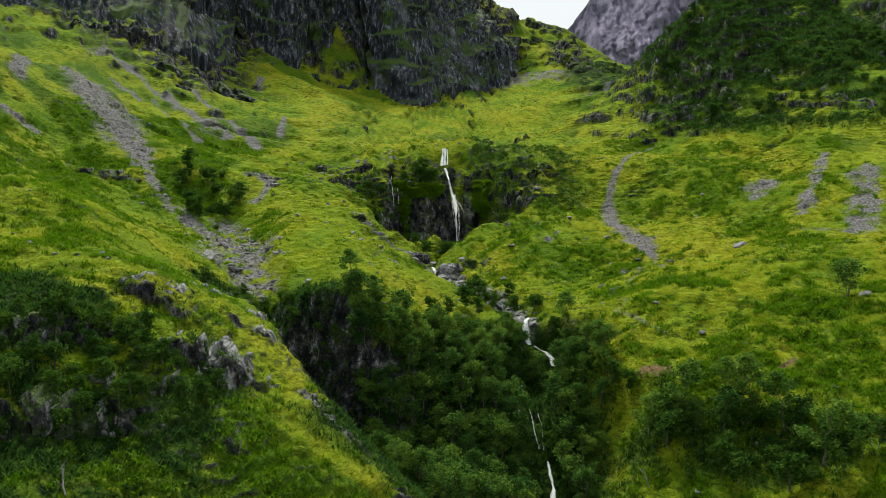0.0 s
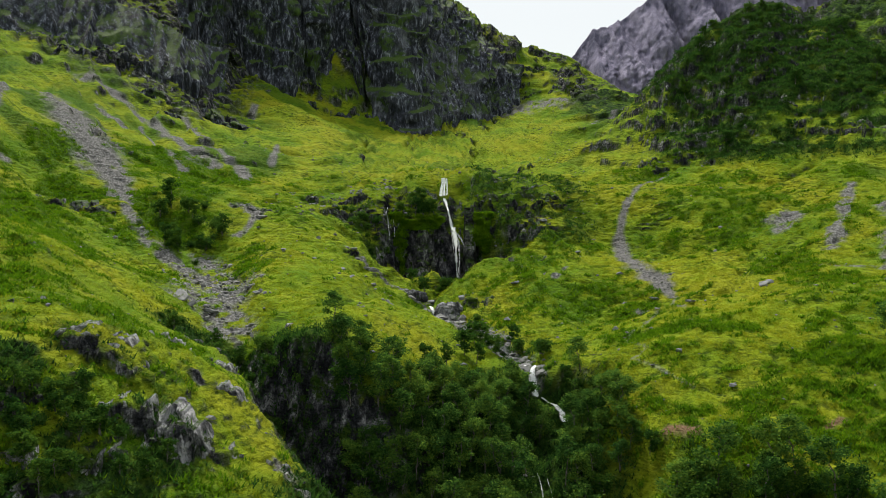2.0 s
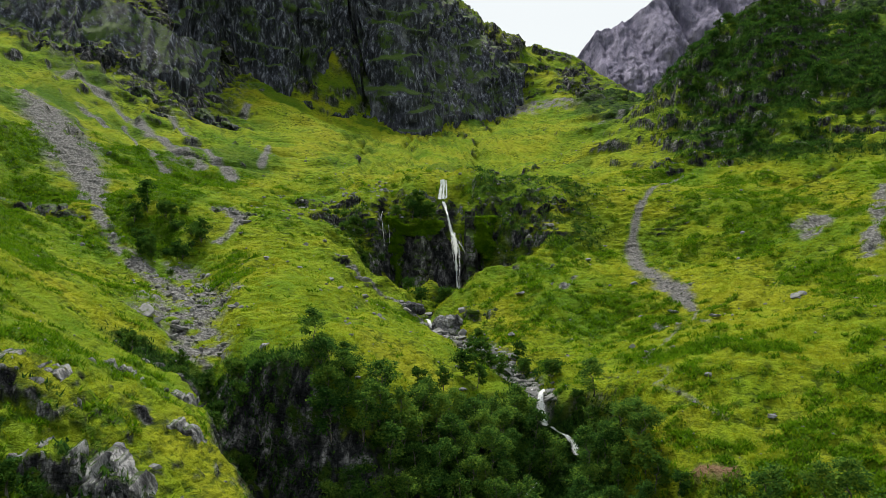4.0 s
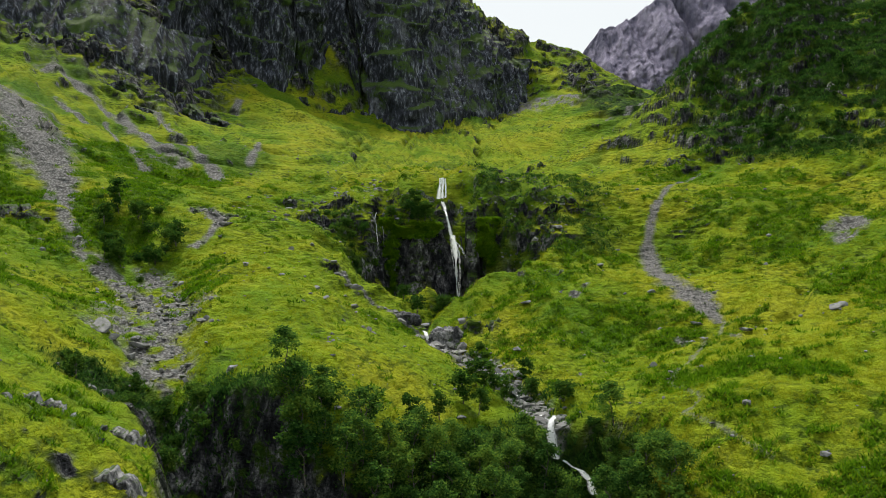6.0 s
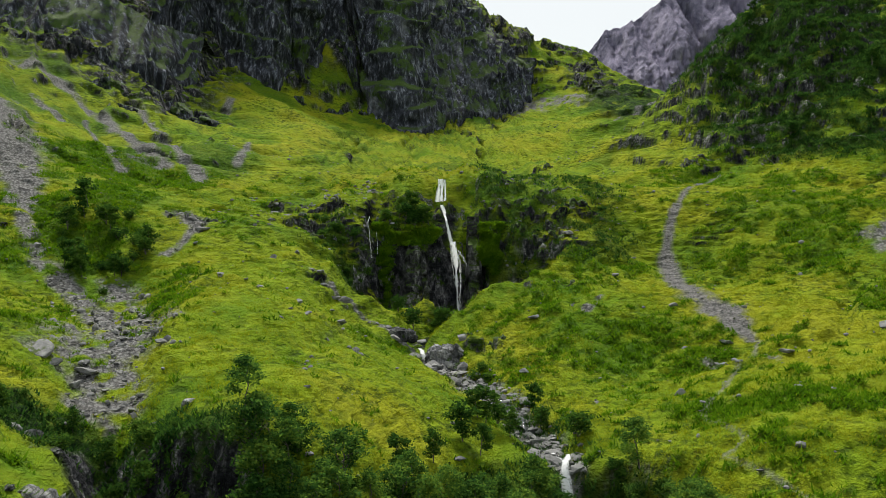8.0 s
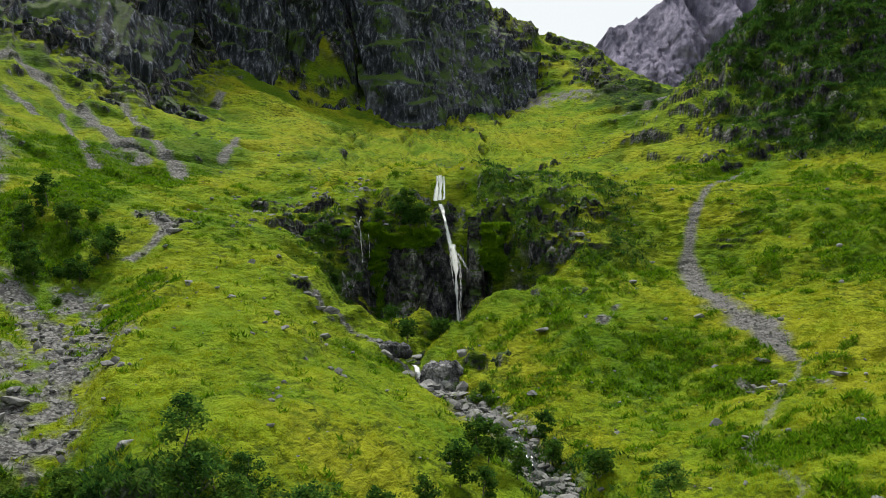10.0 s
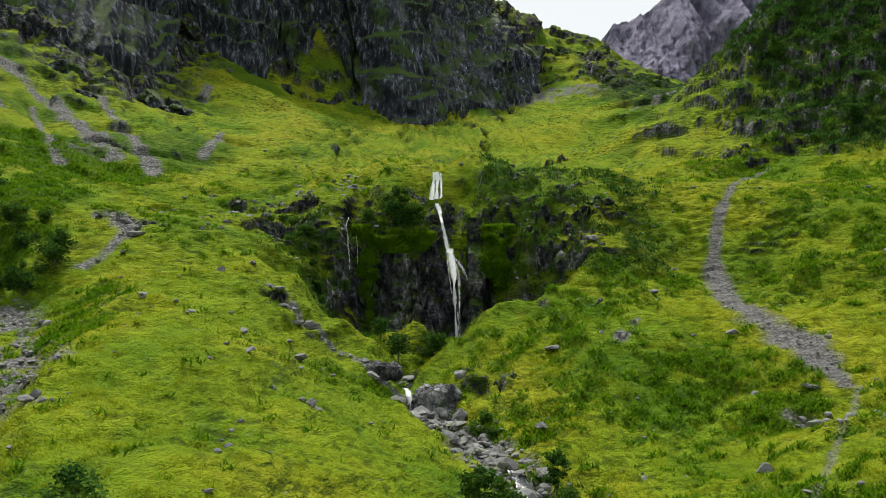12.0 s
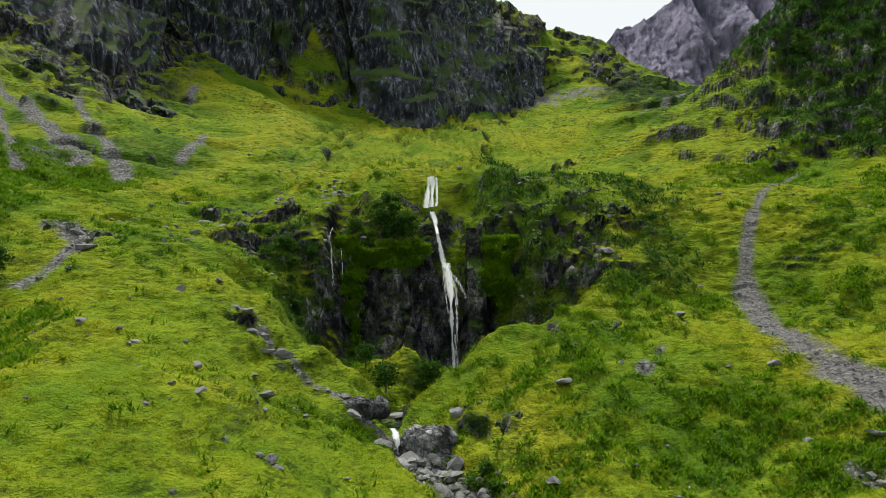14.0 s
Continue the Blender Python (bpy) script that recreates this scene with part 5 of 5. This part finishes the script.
HILL_LEDGES = [([(66, 288), (74.7, 289.5), (83.6, 289.2)], 3.0), ([(69.7, 274.3), (76.9, 267.0), (82.3, 260.1)], 2.8), ([(91.1, 254.7), (93.6, 250.5)], 2.8), ([(64.8, 266.0), (68.7, 253.5), (73.6, 253.3)], 2.6), ([(67.1, 248.3), (73.4, 245.2)], 1.8), ([(83.8, 235.9), (91.5, 234.2)], 2.2), ([(59.7, 262.3), (63.2, 256.3)], 1.4), ([(51.8, 248.6), (59.7, 247.7)], 1.4), ([(78.7, 251.9), (82.2, 251.1)], 2.0), ([(49, 250), (55, 246)], 1.6), ([(100, 238), (110, 225)], 2.2)]
HIGH_LEDGES = [([(-111.0, 322.8), (-104.3, 328.0), (-95.4, 329.1), (-90.8, 336.8)], 6.0), ([(-102.7, 310.4), (-94.8, 316.9), (-89.0, 325.6), (-85.1, 333.6)], 3.4), ([(-82.5, 328.9), (-74, 322.4), (-67.4, 326.7)], 6.0), ([(-61.6, 381.5), (-52.6, 392.9), (-38.2, 405.2)], 4.5), ([(-91.3, 302.5), (-86.3, 302.2)], 2.4), ([(-129.3, 307.9), (-122.1, 313.1), (-115.0, 320.0)], 4.5), ([(-34.7, 410.5), (-23.9, 418.3)], 3.0), ([(44, 503), (55, 508)], 2.6), ([(58.5, 493.2), (73.9, 483.8)], 2.6), ([(61, 514), (73, 515)], 3.0), ([(35.1, 481.5), (46.5, 485.4)], 2.0)]
SIDE_LEDGES = [([(-82.4, 190.6), (-72.9, 186.8), (-65.2, 188.5)], 2.4), ([(-44.7, 202.9), (-39.2, 201.4), (-34.9, 200.2)], 1.3)]
CLEFT_LEDGES = [([(-24.3, 127.0), (-20.2, 122.2), (-17.8, 120.2)], 2.6)]
for rows, rock, words, crowd, seed in (
        (SPUR_LEDGES, SPUR_ROCK, "pale grey fractured bedrock jutting from the grassy spur", "spur outcrops", 500),
        (BRUSH_LEDGES, PALE_ROCK, "grey cracked crag among dark brush on the spur", "brush crags", 520),
        (BOWL_LEDGES, PALE_ROCK, "mossy grey rock ledge above the waterfall cliff", "bowl ledges", 540),
        (EAST_LEDGES, MOSSY_ROCK, "dark mossy rock ledge in the rough green slope", "slope ledges", 560),
        (HILL_LEDGES, PALE_ROCK, "grey rock ledge among the dark scrub", "scrub ledges", 580),
        (HIGH_LEDGES, GREY_ROCK, "dark weathered crag on the high slope", "high crags", 600),
        (SIDE_LEDGES, CRAG_ROCK, "dark grey rock ledge showing through the turf", "turf ledges", 620),
        (CLEFT_LEDGES, CRAG_ROCK, "black wet rock wall in the wooded cleft", "cleft crags", 640)):
    for k, (line, tall) in enumerate(rows):
        ledge(line, tall * (0.95 if rock is SPUR_ROCK else 0.8 if rock is PALE_ROCK else 1.0), seed + k, rock, words, crowd)

slabs = [slab_mesh(s, SPUR_ROCK) for s in range(300, 307)]
outcrops([(-35, 103, -25, 109), (-42, 100, -36, 104), (-16, 96.5, -8, 91.5)], 1.5, (0.4, 1.1), "small pale rocks breaking through the turf", "turf rocks", 46)
outcrops([(line[0][0], line[0][1], line[-1][0], line[-1][1]) for line, tall in SPUR_LEDGES + BRUSH_LEDGES[:5]], 0.75, (0.35, 1.0), "jagged pale grey rock broken from the crag", "crag rocks", 48)
outcrops([(-23, 132.3, -21, 132.6), (-29, 124, -22, 121.5), (-34, 128, -30, 127)], 1.3, (0.7, 1.6), "grey broken rock at the edge of the dark cleft", "cleft rocks", 47)


def rock_dome(x, y, z, wide, deep, tall, seed):
    """The bare rock hump in the beck: tilted beds with broken edges."""
    rnd = random.Random(seed)
    bm = bmesh.new()
    bmesh.ops.create_icosphere(bm, subdivisions=6, radius=0.5)
    cuts = [(Vector((rnd.gauss(0, 1), rnd.gauss(0, 1) - 0.5, rnd.gauss(0.3, 0.6))).normalized(), rnd.uniform(0.30, 0.42)) for _ in range(9)]
    for v in bm.verts:
        for n, d in cuts:
            over = v.co.dot(n) - d
            if over > 0:
                v.co -= n * over * 0.9
        q = v.co * 3.2 + Vector((seed, 0, 0))
        bed = v.co.z * 9 + v.co.x * 4.5 + noise.noise(q) * 0.9
        bed -= math.floor(bed)
        joint = max(0, 0.2 - abs(noise.noise(Vector((q.x * 1.8, q.y * 1.8, q.z * 0.6)))) * 1.5)
        v.co *= 1 - 0.07 * bed - joint * 0.5 + noise.noise(q * 2.5) * 0.05 + noise.noise(q * 7) * 0.02
    me = bpy.data.meshes.new("rock_outcrop")
    bm.to_mesh(me)
    bm.free()
    me.materials.append(BARE_ROCK)
    ob = tagged(new("rock_outcrop", me), "bare grey layered rock hump in the beck", "rock", "beck rocks")
    ob.matrix_basis = pose(x, y, z, 0, 0, rnd.uniform(-15, 15)) @ Matrix.Diagonal((wide, deep, tall, 1))


rock_dome(1.5, 180.4, 37.0, 6.2, 4.8, 6.6, 3)
rock_dome(3.6, 177.8, 36.2, 3.2, 3.0, 3.2, 5)
rock_dome(-4.7, 183.0, 40.6, 4.8, 2.4, 2.6, 8)
rock_dome(-3.3, 185.8, 39.6, 2.0, 1.6, 1.5, 11)
rock_dome(-3.8, 188.4, 39.9, 1.8, 1.6, 1.7, 14)

# ---- falling water ----
def face_y(x, z):
    """Where the cliff, or the ground above it, first stands as high as this."""
    way = np.arange(201, 224, 0.1)
    rise = ground_z(np.full(way.shape, float(x)), way) > z
    turf = way[rise.argmax()] if rise.any() else 224.0
    return min(float(fall_cliff_y(np.array([x]), np.array([z]))[0]), turf) if z < 56 else turf


def strand(path, seed, material, parent, name="strand"):
    """A sheet of water down a path of (x, y, z, width), bowed forward, with ragged edges."""
    rng = np.random.default_rng(seed)
    fine = []
    for p, q in zip(path[:-1], path[1:]):
        n = max(2, int(math.dist(p[:3], q[:3]) / 0.35))
        fine += [[a + (b - a) * i / n for a, b in zip(p, q)] for i in range(n)]
    fine = np.array(fine + [list(path[-1])])
    k = len(fine)
    wob = np.convolve(rng.normal(0, 0.12, k + 6), np.ones(7) / 7, "valid")
    grow = 1 + np.convolve(rng.normal(0, 0.5, k + 4), np.ones(5) / 5, "valid")
    side = np.linspace(-0.5, 0.5, 7)
    px = fine[:, 0:1] + wob[:, None] + side[None] * (fine[:, 3] * np.clip(grow, 0.5, 1.6))[:, None]
    py = fine[:, 1:2] - (0.25 - side[None] ** 2) * fine[:, 3:4] * 0.9 + rng.normal(0, 0.03, (k, 7))
    pz = fine[:, 2:3] + rng.normal(0, 0.03, (k, 7))
    me = grid_mesh(name, px, py, pz)
    give_masks(me, body=(1 - (2 * side[None]) ** 2) + 0 * px)
    me.shade_smooth()
    return part(name, me, material, parent)


def on_face(rows, off=0.55):
    """(x, z, width) rows to a path just in front of the cliff, never stepping back in."""
    out, lead = [], 1e9
    for x, z, w in rows[::-1]:
        y = min(face_y(x + d, z + e) for d in (-0.5, 0, 0.5) for e in (-0.6, 0, 0.6)) - off
        lead = y if lead > 1e8 else max(lead, y)
        out.append((x, lead, z, w))
    return out[::-1]


fall = tagged(new("waterfall"), "tall white waterfall dropping over a dark mossy cliff", "waterfall")
strand([(0.0, 219.5, 63.9, 0.5), (0.0, 219.2, 63.5, 0.7), (-0.1, 218.7, 62.5, 0.75), (-0.2, 218.4, 61, 0.8), (-0.3, 218.0, 59.7, 0.9)], 1, FALLING, fall)
strand([(0.9, 219.5, 63.8, 0.35), (1.0, 219.2, 63.4, 0.4), (1.15, 218.6, 62.3, 0.4), (1.15, 218.3, 61, 0.4), (1.0, 217.9, 59.9, 0.5)], 16, FALLING, fall)
strand([(0.4, 219.3, 63.95, 0.8), (0.45, 218.9, 63.5, 0.9), (0.5, 218.3, 62.5, 0.8), (0.45, 218.0, 61, 0.6), (0.4, 217.6, 59.8, 0.7)], 2, FALLING, fall)
strand(on_face([(0.5, 59.2, 0.7), (0.9, 58.0, 0.7), (1.3, 56.5, 0.6), (1.7, 54.8, 0.7), (2.1, 53.2, 0.8), (2.5, 52.2, 1.0)], 0.5), 3, FALLING, fall)
strand(on_face([(2.5, 52.8, 1.0), (2.8, 51.2, 1.3), (3.0, 49.5, 1.1), (3.15, 47, 0.6), (3.3, 44, 0.45), (3.45, 40.5, 0.45), (3.55, 38.2, 0.7)], 0.5), 4, FALLING, fall)
strand(on_face([(3.4, 51.4, 1.0), (4.3, 50, 0.9), (5.0, 48.6, 0.5)], 0.7), 5, MIST, fall)
strand(on_face([(3.5, 44, 0.5), (3.7, 42, 0.6), (3.9, 40, 0.9), (4.0, 38.4, 1.4)], 0.6), 6, MIST, fall)
strand(on_face([(2.2, 52.4, 0.5), (2.3, 50.5, 0.6), (2.5, 48, 0.5), (2.8, 45.5, 0.4)], 0.6), 17, MIST, fall)
strand(on_face([(3.5, 50.2, 0.7), (3.7, 48.2, 0.6), (3.8, 46, 0.5), (3.9, 43, 0.5)], 0.65), 18, MIST, fall)
side_fall = tagged(new("waterfall"), "thin white trickle of water down a dark cliff", "waterfall")
strand(on_face([(-12.4, 57.2, 0.3), (-12.6, 56, 0.35), (-12.2, 54.6, 0.35), (-11.9, 53, 0.35), (-11.7, 51.5, 0.3), (-11.6, 50, 0.3)], 0.6), 7, MIST, side_fall)
strand(on_face([(-10.9, 54.5, 0.2), (-10.8, 52.5, 0.25), (-10.7, 50.5, 0.2)], 0.6), 8, MIST, side_fall)


def along_bed(rows, lift=0.25):
    zs = ground_z([r[0] for r in rows], [r[1] for r in rows])
    return [(x, y, float(z) + lift, w) for (x, y, w), z in zip(rows, zs)]


beck = tagged(new("water"), "shallow dark mountain beck with white riffles", "stream", kind="structure")
strand(along_bed([(3.8, 207.5, 3.5), (3.6, 204, 3.0), (2.4, 198, 1.8), (-1.8, 190, 1.4), (-2.2, 184.6, 1.2)], 0.12), 20, POOL, beck, "pool")
strand(along_bed([(-0.6, 180.4, 1.0), (1.0, 177, 1.0), (4.5, 172, 1.1), (8.4, 163.5, 1.3), (11.5, 150, 1.2), (13.6, 139.5, 1.1)], 0.1), 21, POOL, beck, "channel")
for i, (a, b) in enumerate([((0.2, 178.6, 0.5), (1.2, 176.6, 0.5)), ((5.0, 171.2, 0.6), (5.9, 169.2, 0.5)), ((9.2, 160, 0.6), (9.8, 157.6, 0.5)), ((11.2, 151.2, 0.6), (11.8, 148.8, 0.7)), ((12.6, 144, 0.6), (13.2, 141.4, 0.8))]):
    strand(along_bed([a, b], 0.22), 30 + i, FALLING, beck, "riffle")
step = tagged(new("waterfall"), "short white cascade between grey boulders in the beck", "waterfall")
strand([(-2.3, 184.2, 38.4, 0.6), (-1.9, 182.9, 38.3, 0.7), (-1.7, 181.9, 37.9, 0.8), (-1.4, 181.1, 37.0, 0.9), (-0.8, 180.5, 36.2, 1.2)], 9, FALLING, step)
cascade = tagged(new("waterfall"), "white cascade tumbling down the wooded ravine", "waterfall")
strand(along_bed([(14.0, 142.5, 0.5), (13.4, 139.4, 0.8), (13.2, 138.4, 1.1), (13.3, 137.5, 1.3), (13.6, 136.4, 1.2)], 0.7), 10, FALLING, cascade)
strand(along_bed([(14.2, 136.6, 0.7), (15.2, 136.0, 0.7), (16.0, 135.2, 0.9), (16.8, 134.0, 1.0), (17.1, 132.8, 1.0)], 0.7), 11, FALLING, cascade)
strand(along_bed([(11.6, 126.2, 0.6), (10.8, 124.6, 0.5), (10.0, 123, 0.6)], 0.6), 12, FALLING, cascade)
strand(along_bed([(12.0, 120, 0.3), (12.3, 117.5, 0.35), (12.4, 115.5, 0.4), (12.7, 113.6, 0.5)], 0.4), 13, MIST, cascade)
strand(along_bed([(13.2, 119, 0.25), (13.4, 116.4, 0.3), (13.4, 113.6, 0.4)], 0.4), 14, MIST, cascade)
strand(along_bed([(13.8, 112.2, 0.4), (13.8, 110.5, 0.4), (14.0, 108.4, 0.6), (13.6, 105.5, 0.7)], 0.6), 15, FALLING, cascade)


# ---- bleached dead wood ----
def dead_tree(x, y, size, seed):
    rnd = random.Random(seed)
    root = tagged(new("dead_tree"), "bleached bare dead tree lying on the slope", "dead tree", "dead wood")
    root.matrix_basis = pose(x, y, float(ground_z(x, y)[0]) + 0.1, 0, 0, rnd.uniform(0, 360))
    verts, faces = [], []
    path = [Vector((0, 0, 0)), Vector((0.35, 0.1, 0.3)) * size, Vector((0.7, 0.1, 0.5)) * size, Vector((1.0, 0.2, 0.85)) * size]
    tube(verts, faces, path, [0.09, 0.07, 0.05, 0.02])
    me = bpy.data.meshes.new("trunk")
    me.from_pydata(verts, [], faces)
    part("trunk", me, STONE, root)
    for i in (1, 2, 2, 3):
        verts, faces = [], []
        tip = path[i] + Vector((rnd.uniform(-0.5, 0.6), rnd.uniform(-0.6, 0.6), rnd.uniform(0.0, 0.6))) * size
        tube(verts, faces, [path[i], path[i].lerp(tip, 0.5) + Vector((0, 0, 0.08 * size)), tip], [0.045, 0.035, 0.012], 5)
        me = bpy.data.meshes.new("branch")
        me.from_pydata(verts, [], faces)
        part("branch", me, STONE, root)


for k, (x, y, size) in enumerate([(-29.5, 66.5, 1.8), (69, 240, 2.2), (66, 262, 3.0), (24, 99, 1.5)]):
    dead_tree(x, y, size, 400 + k)

# ---- loose stones, tussocks and bracken ----
def mask_at(field, x, y):
    """A ground mask at places in plan."""
    j = np.clip(np.searchsorted(rows_y, y), 0, len(rows_y) - 1)
    i = np.clip(np.searchsorted(cols_u, x / (np.maximum(y, 40) + 40)), 0, len(cols_u) - 1)
    return field[j, i]


def stone_field(name, x, y, size, seed, label, category, sink=0.1):
    """Many small broken stones in one mesh."""
    rng = np.random.default_rng(seed)
    kinds = []
    for s in range(6):
        bm = bmesh.new()
        bmesh.ops.create_icosphere(bm, subdivisions=1, radius=0.5)
        v = np.array([tuple(k.co) for k in bm.verts])
        f = np.array([[k.index for k in g.verts] for g in bm.faces])
        bm.free()
        for _ in range(9):
            n = rng.normal(0, 1, 3)
            n /= np.linalg.norm(n)
            v = v - np.maximum(0, v @ n - rng.uniform(0.2, 0.38))[:, None] * n
        v = v * rng.uniform(0.9, 1.15, (len(v), 1)) * 1.2
        kinds.append(v[f])
    z = mask_at(PZ, x, y)
    out = []
    for i in range(len(x)):
        a, c = rng.uniform(0, math.tau), size[i]
        k = kinds[i % 6] * np.array([c * rng.uniform(0.9, 1.6), c * rng.uniform(0.8, 1.2), c * rng.uniform(0.5, 0.9)])
        r = np.array([[math.cos(a), -math.sin(a), 0], [math.sin(a), math.cos(a), 0], [0, 0, 1]])
        out.append(k @ r.T + np.array([x[i], y[i], z[i] + c * sink]))
    # weld each stone so that it counts as one island
    v = np.concatenate(out)
    me = bpy.data.meshes.new(name)
    flat = np.round(v.reshape(-1, 3), 4)
    pts, index = np.unique(flat, axis=0, return_inverse=True)
    me.from_pydata(pts.tolist(), [], index.reshape(-1, 3).tolist())
    me.materials.append(STONE)
    return tagged(new(name, me), label, category, kind="stuff")


def sprinkle(count, seed, weight, box):
    """Places chosen by a weight from 0 to 1 over the plan."""
    rng = np.random.default_rng(seed)
    x0, y0, x1, y1 = box
    xs, ys = rng.uniform(x0, x1, count * 6), rng.uniform(y0, y1, count * 6)
    ok = rng.uniform(0, 1, count * 6) < weight(xs, ys)
    return xs[ok][:count], ys[ok][:count]


rng = np.random.default_rng(5)
sx, sy = sprinkle(2600, 51, lambda x, y: mask_at(mask_scree, x, y) * (np.abs(x) < 0.62 * (y + 10)), (-60, 88, 60, 215))
stone_field("scree", sx, sy, rng.gamma(2.2, 0.16, len(sx)) + 0.12, 52, "loose grey angular scree stones in the gullies", "scree")
sx, sy = sprinkle(2400, 55, lambda x, y: mask_at(mask_track, x, y), (20, 110, 62, 245))
stone_field("path_stones", sx, sy, rng.gamma(2, 0.055, len(sx)) + 0.06, 56, "small grey stones on the worn path", "stones")
sx, sy = sprinkle(1500, 57, lambda x, y: (0.25 + 0.75 * smooth(0.1, 0.4, mask_at(big, x + 40, y))) * (mask_at(mask_rock, x, y) < 0.3) * (np.abs(x) < 0.6 * y), (-70, 90, 75, 300))
stone_field("field_stones", sx, sy, rng.gamma(1.3, 0.13, len(sx)) + 0.08, 58, "pale stones scattered in the grass", "stones")
sx, sy = sprinkle(300, 67, lambda x, y: smooth(-0.1, 0.3, fbm(x / 4, y / 4, octaves=3, seed=82)), (4, 207, 34, 242))
stone_field("ledge_stones", sx, sy, rng.gamma(1.3, 0.17, len(sx)) + 0.12, 68, "pale lichened stones among rough heather", "stones", -0.05)
sx, sy = sprinkle(220, 69, lambda x, y: smooth(-0.1, 0.3, fbm(x / 4, y / 4, octaves=3, seed=83)), (-40, 200, -8, 232))
stone_field("ledge_stones", sx, sy, rng.gamma(1.6, 0.18, len(sx)) + 0.12, 70, "pale stones on the ledges above the cliff", "stones")
line = np.array([(-1.0, 180.8), (1.0, 177), (4.5, 172), (8.4, 163.5), (11.5, 150), (13.6, 139)])
s = rng.uniform(0, 5, 620)
bx = np.interp(s, range(6), line[:, 0]) + rng.normal(0, 1.3, 620)
by = np.interp(s, range(6), line[:, 1]) + rng.normal(0, 0.8, 620)
stone_field("beck_stones", bx, by, rng.gamma(1.5, 0.3, 620) + 0.14, 59, "tumbled grey stones in the bed of the beck", "stones")


def blades(name, x, y, per, tall, wide, material, seed, label, category, spread=0.2, z=None):
    """Tussocks: leaning pointed blades round each place."""
    rng = np.random.default_rng(seed)
    n = len(x) * per
    bx, by = np.repeat(x, per) + rng.normal(0, spread, n), np.repeat(y, per) + rng.normal(0, spread, n)
    bz = np.repeat(mask_at(PZ, x, y), per) - 0.1 + (by - np.repeat(y, per)) * np.repeat(np.clip(mask_at(GY, x, y), -2, 2), per) + (bx - np.repeat(x, per)) * np.repeat(np.clip(mask_at(GX, x, y), -2, 2), per)
    if z is not None:
        by, bz = np.repeat(y, per) - 0.05, np.repeat(z, per) + rng.normal(0, spread * 0.5, n)
    h = tall * rng.uniform(0.5, 1.3, n)
    a, lean = rng.uniform(0, math.tau, n), rng.uniform(0.5, 1.6, n) * h
    w = wide * rng.uniform(0.5, 1.2, n)
    base = np.stack([bx, by, bz], -1)
    across = np.stack([-np.sin(a) * w, np.cos(a) * w, 0 * w], -1) * 0.5
    tip = base + np.stack([np.cos(a) * lean, np.sin(a) * lean, h], -1)
    me = faces_mesh(name, np.stack([base - across, base + across, tip], 1), 3)
    me.materials.append(material)
    return tagged(new(name, me), label, category, kind="stuff")


def open_grass(x, y):
    bare = np.maximum.reduce([mask_at(k, x, y) for k in (mask_rock, mask_scree, mask_track, mask_soil, mask_heath)])
    return (1 - bare) * (np.abs(x) < 0.56 * (y + 8)) * np.clip(130 / y, 0, 1) ** 1.2


gx, gy = sprinkle(60000, 61, lambda x, y: open_grass(x, y) * (1 - 0.8 * mask_at(mask_fern, x, y)) * smooth(-0.5, 0.3, fbm(x / 2.5, y / 2.5, octaves=2, seed=81)), (-95, 66, 95, 250))
blades("grass", gx, gy, 6, 0.27, 0.085, BLADES, 62, "yellow-green tussocky hill grass", "grass")
fx, fy = sprinkle(42000, 63, lambda x, y: open_grass(x, y) * mask_at(mask_fern, x, y), (-95, 66, 95, 250))
blades("bracken", fx, fy, 8, 0.46, 0.24, FRONDS, 64, "dense green bracken fronds on the slopes", "bracken", 0.28)
hx, hy = sprinkle(21000, 65, lambda x, y: mask_at(mask_heath, x, y) * (np.abs(x) < 0.62 * (y + 8)), (-50, 61, 130, 300))
blades("heather", hx, hy, 9, 0.5, 0.24, SCRUB, 66, "dark green heather and rank grass", "heather", 0.36)

# turf hanging on the cliff
rng = np.random.default_rng(9)
cx, cz = rng.uniform(-12, 11.5, 40000), rng.uniform(41, 56, 40000)
keep = rng.uniform(0.15, 1, 40000) < cliff_moss(cx, cz)
cx, cz = cx[keep][:9000], cz[keep][:9000]
blades("turf", cx, fall_cliff_y(cx, cz), 7, 0.28, 0.14, FRONDS, 71, "green moss and turf hanging on the wet cliff", "grass", 0.25, cz)
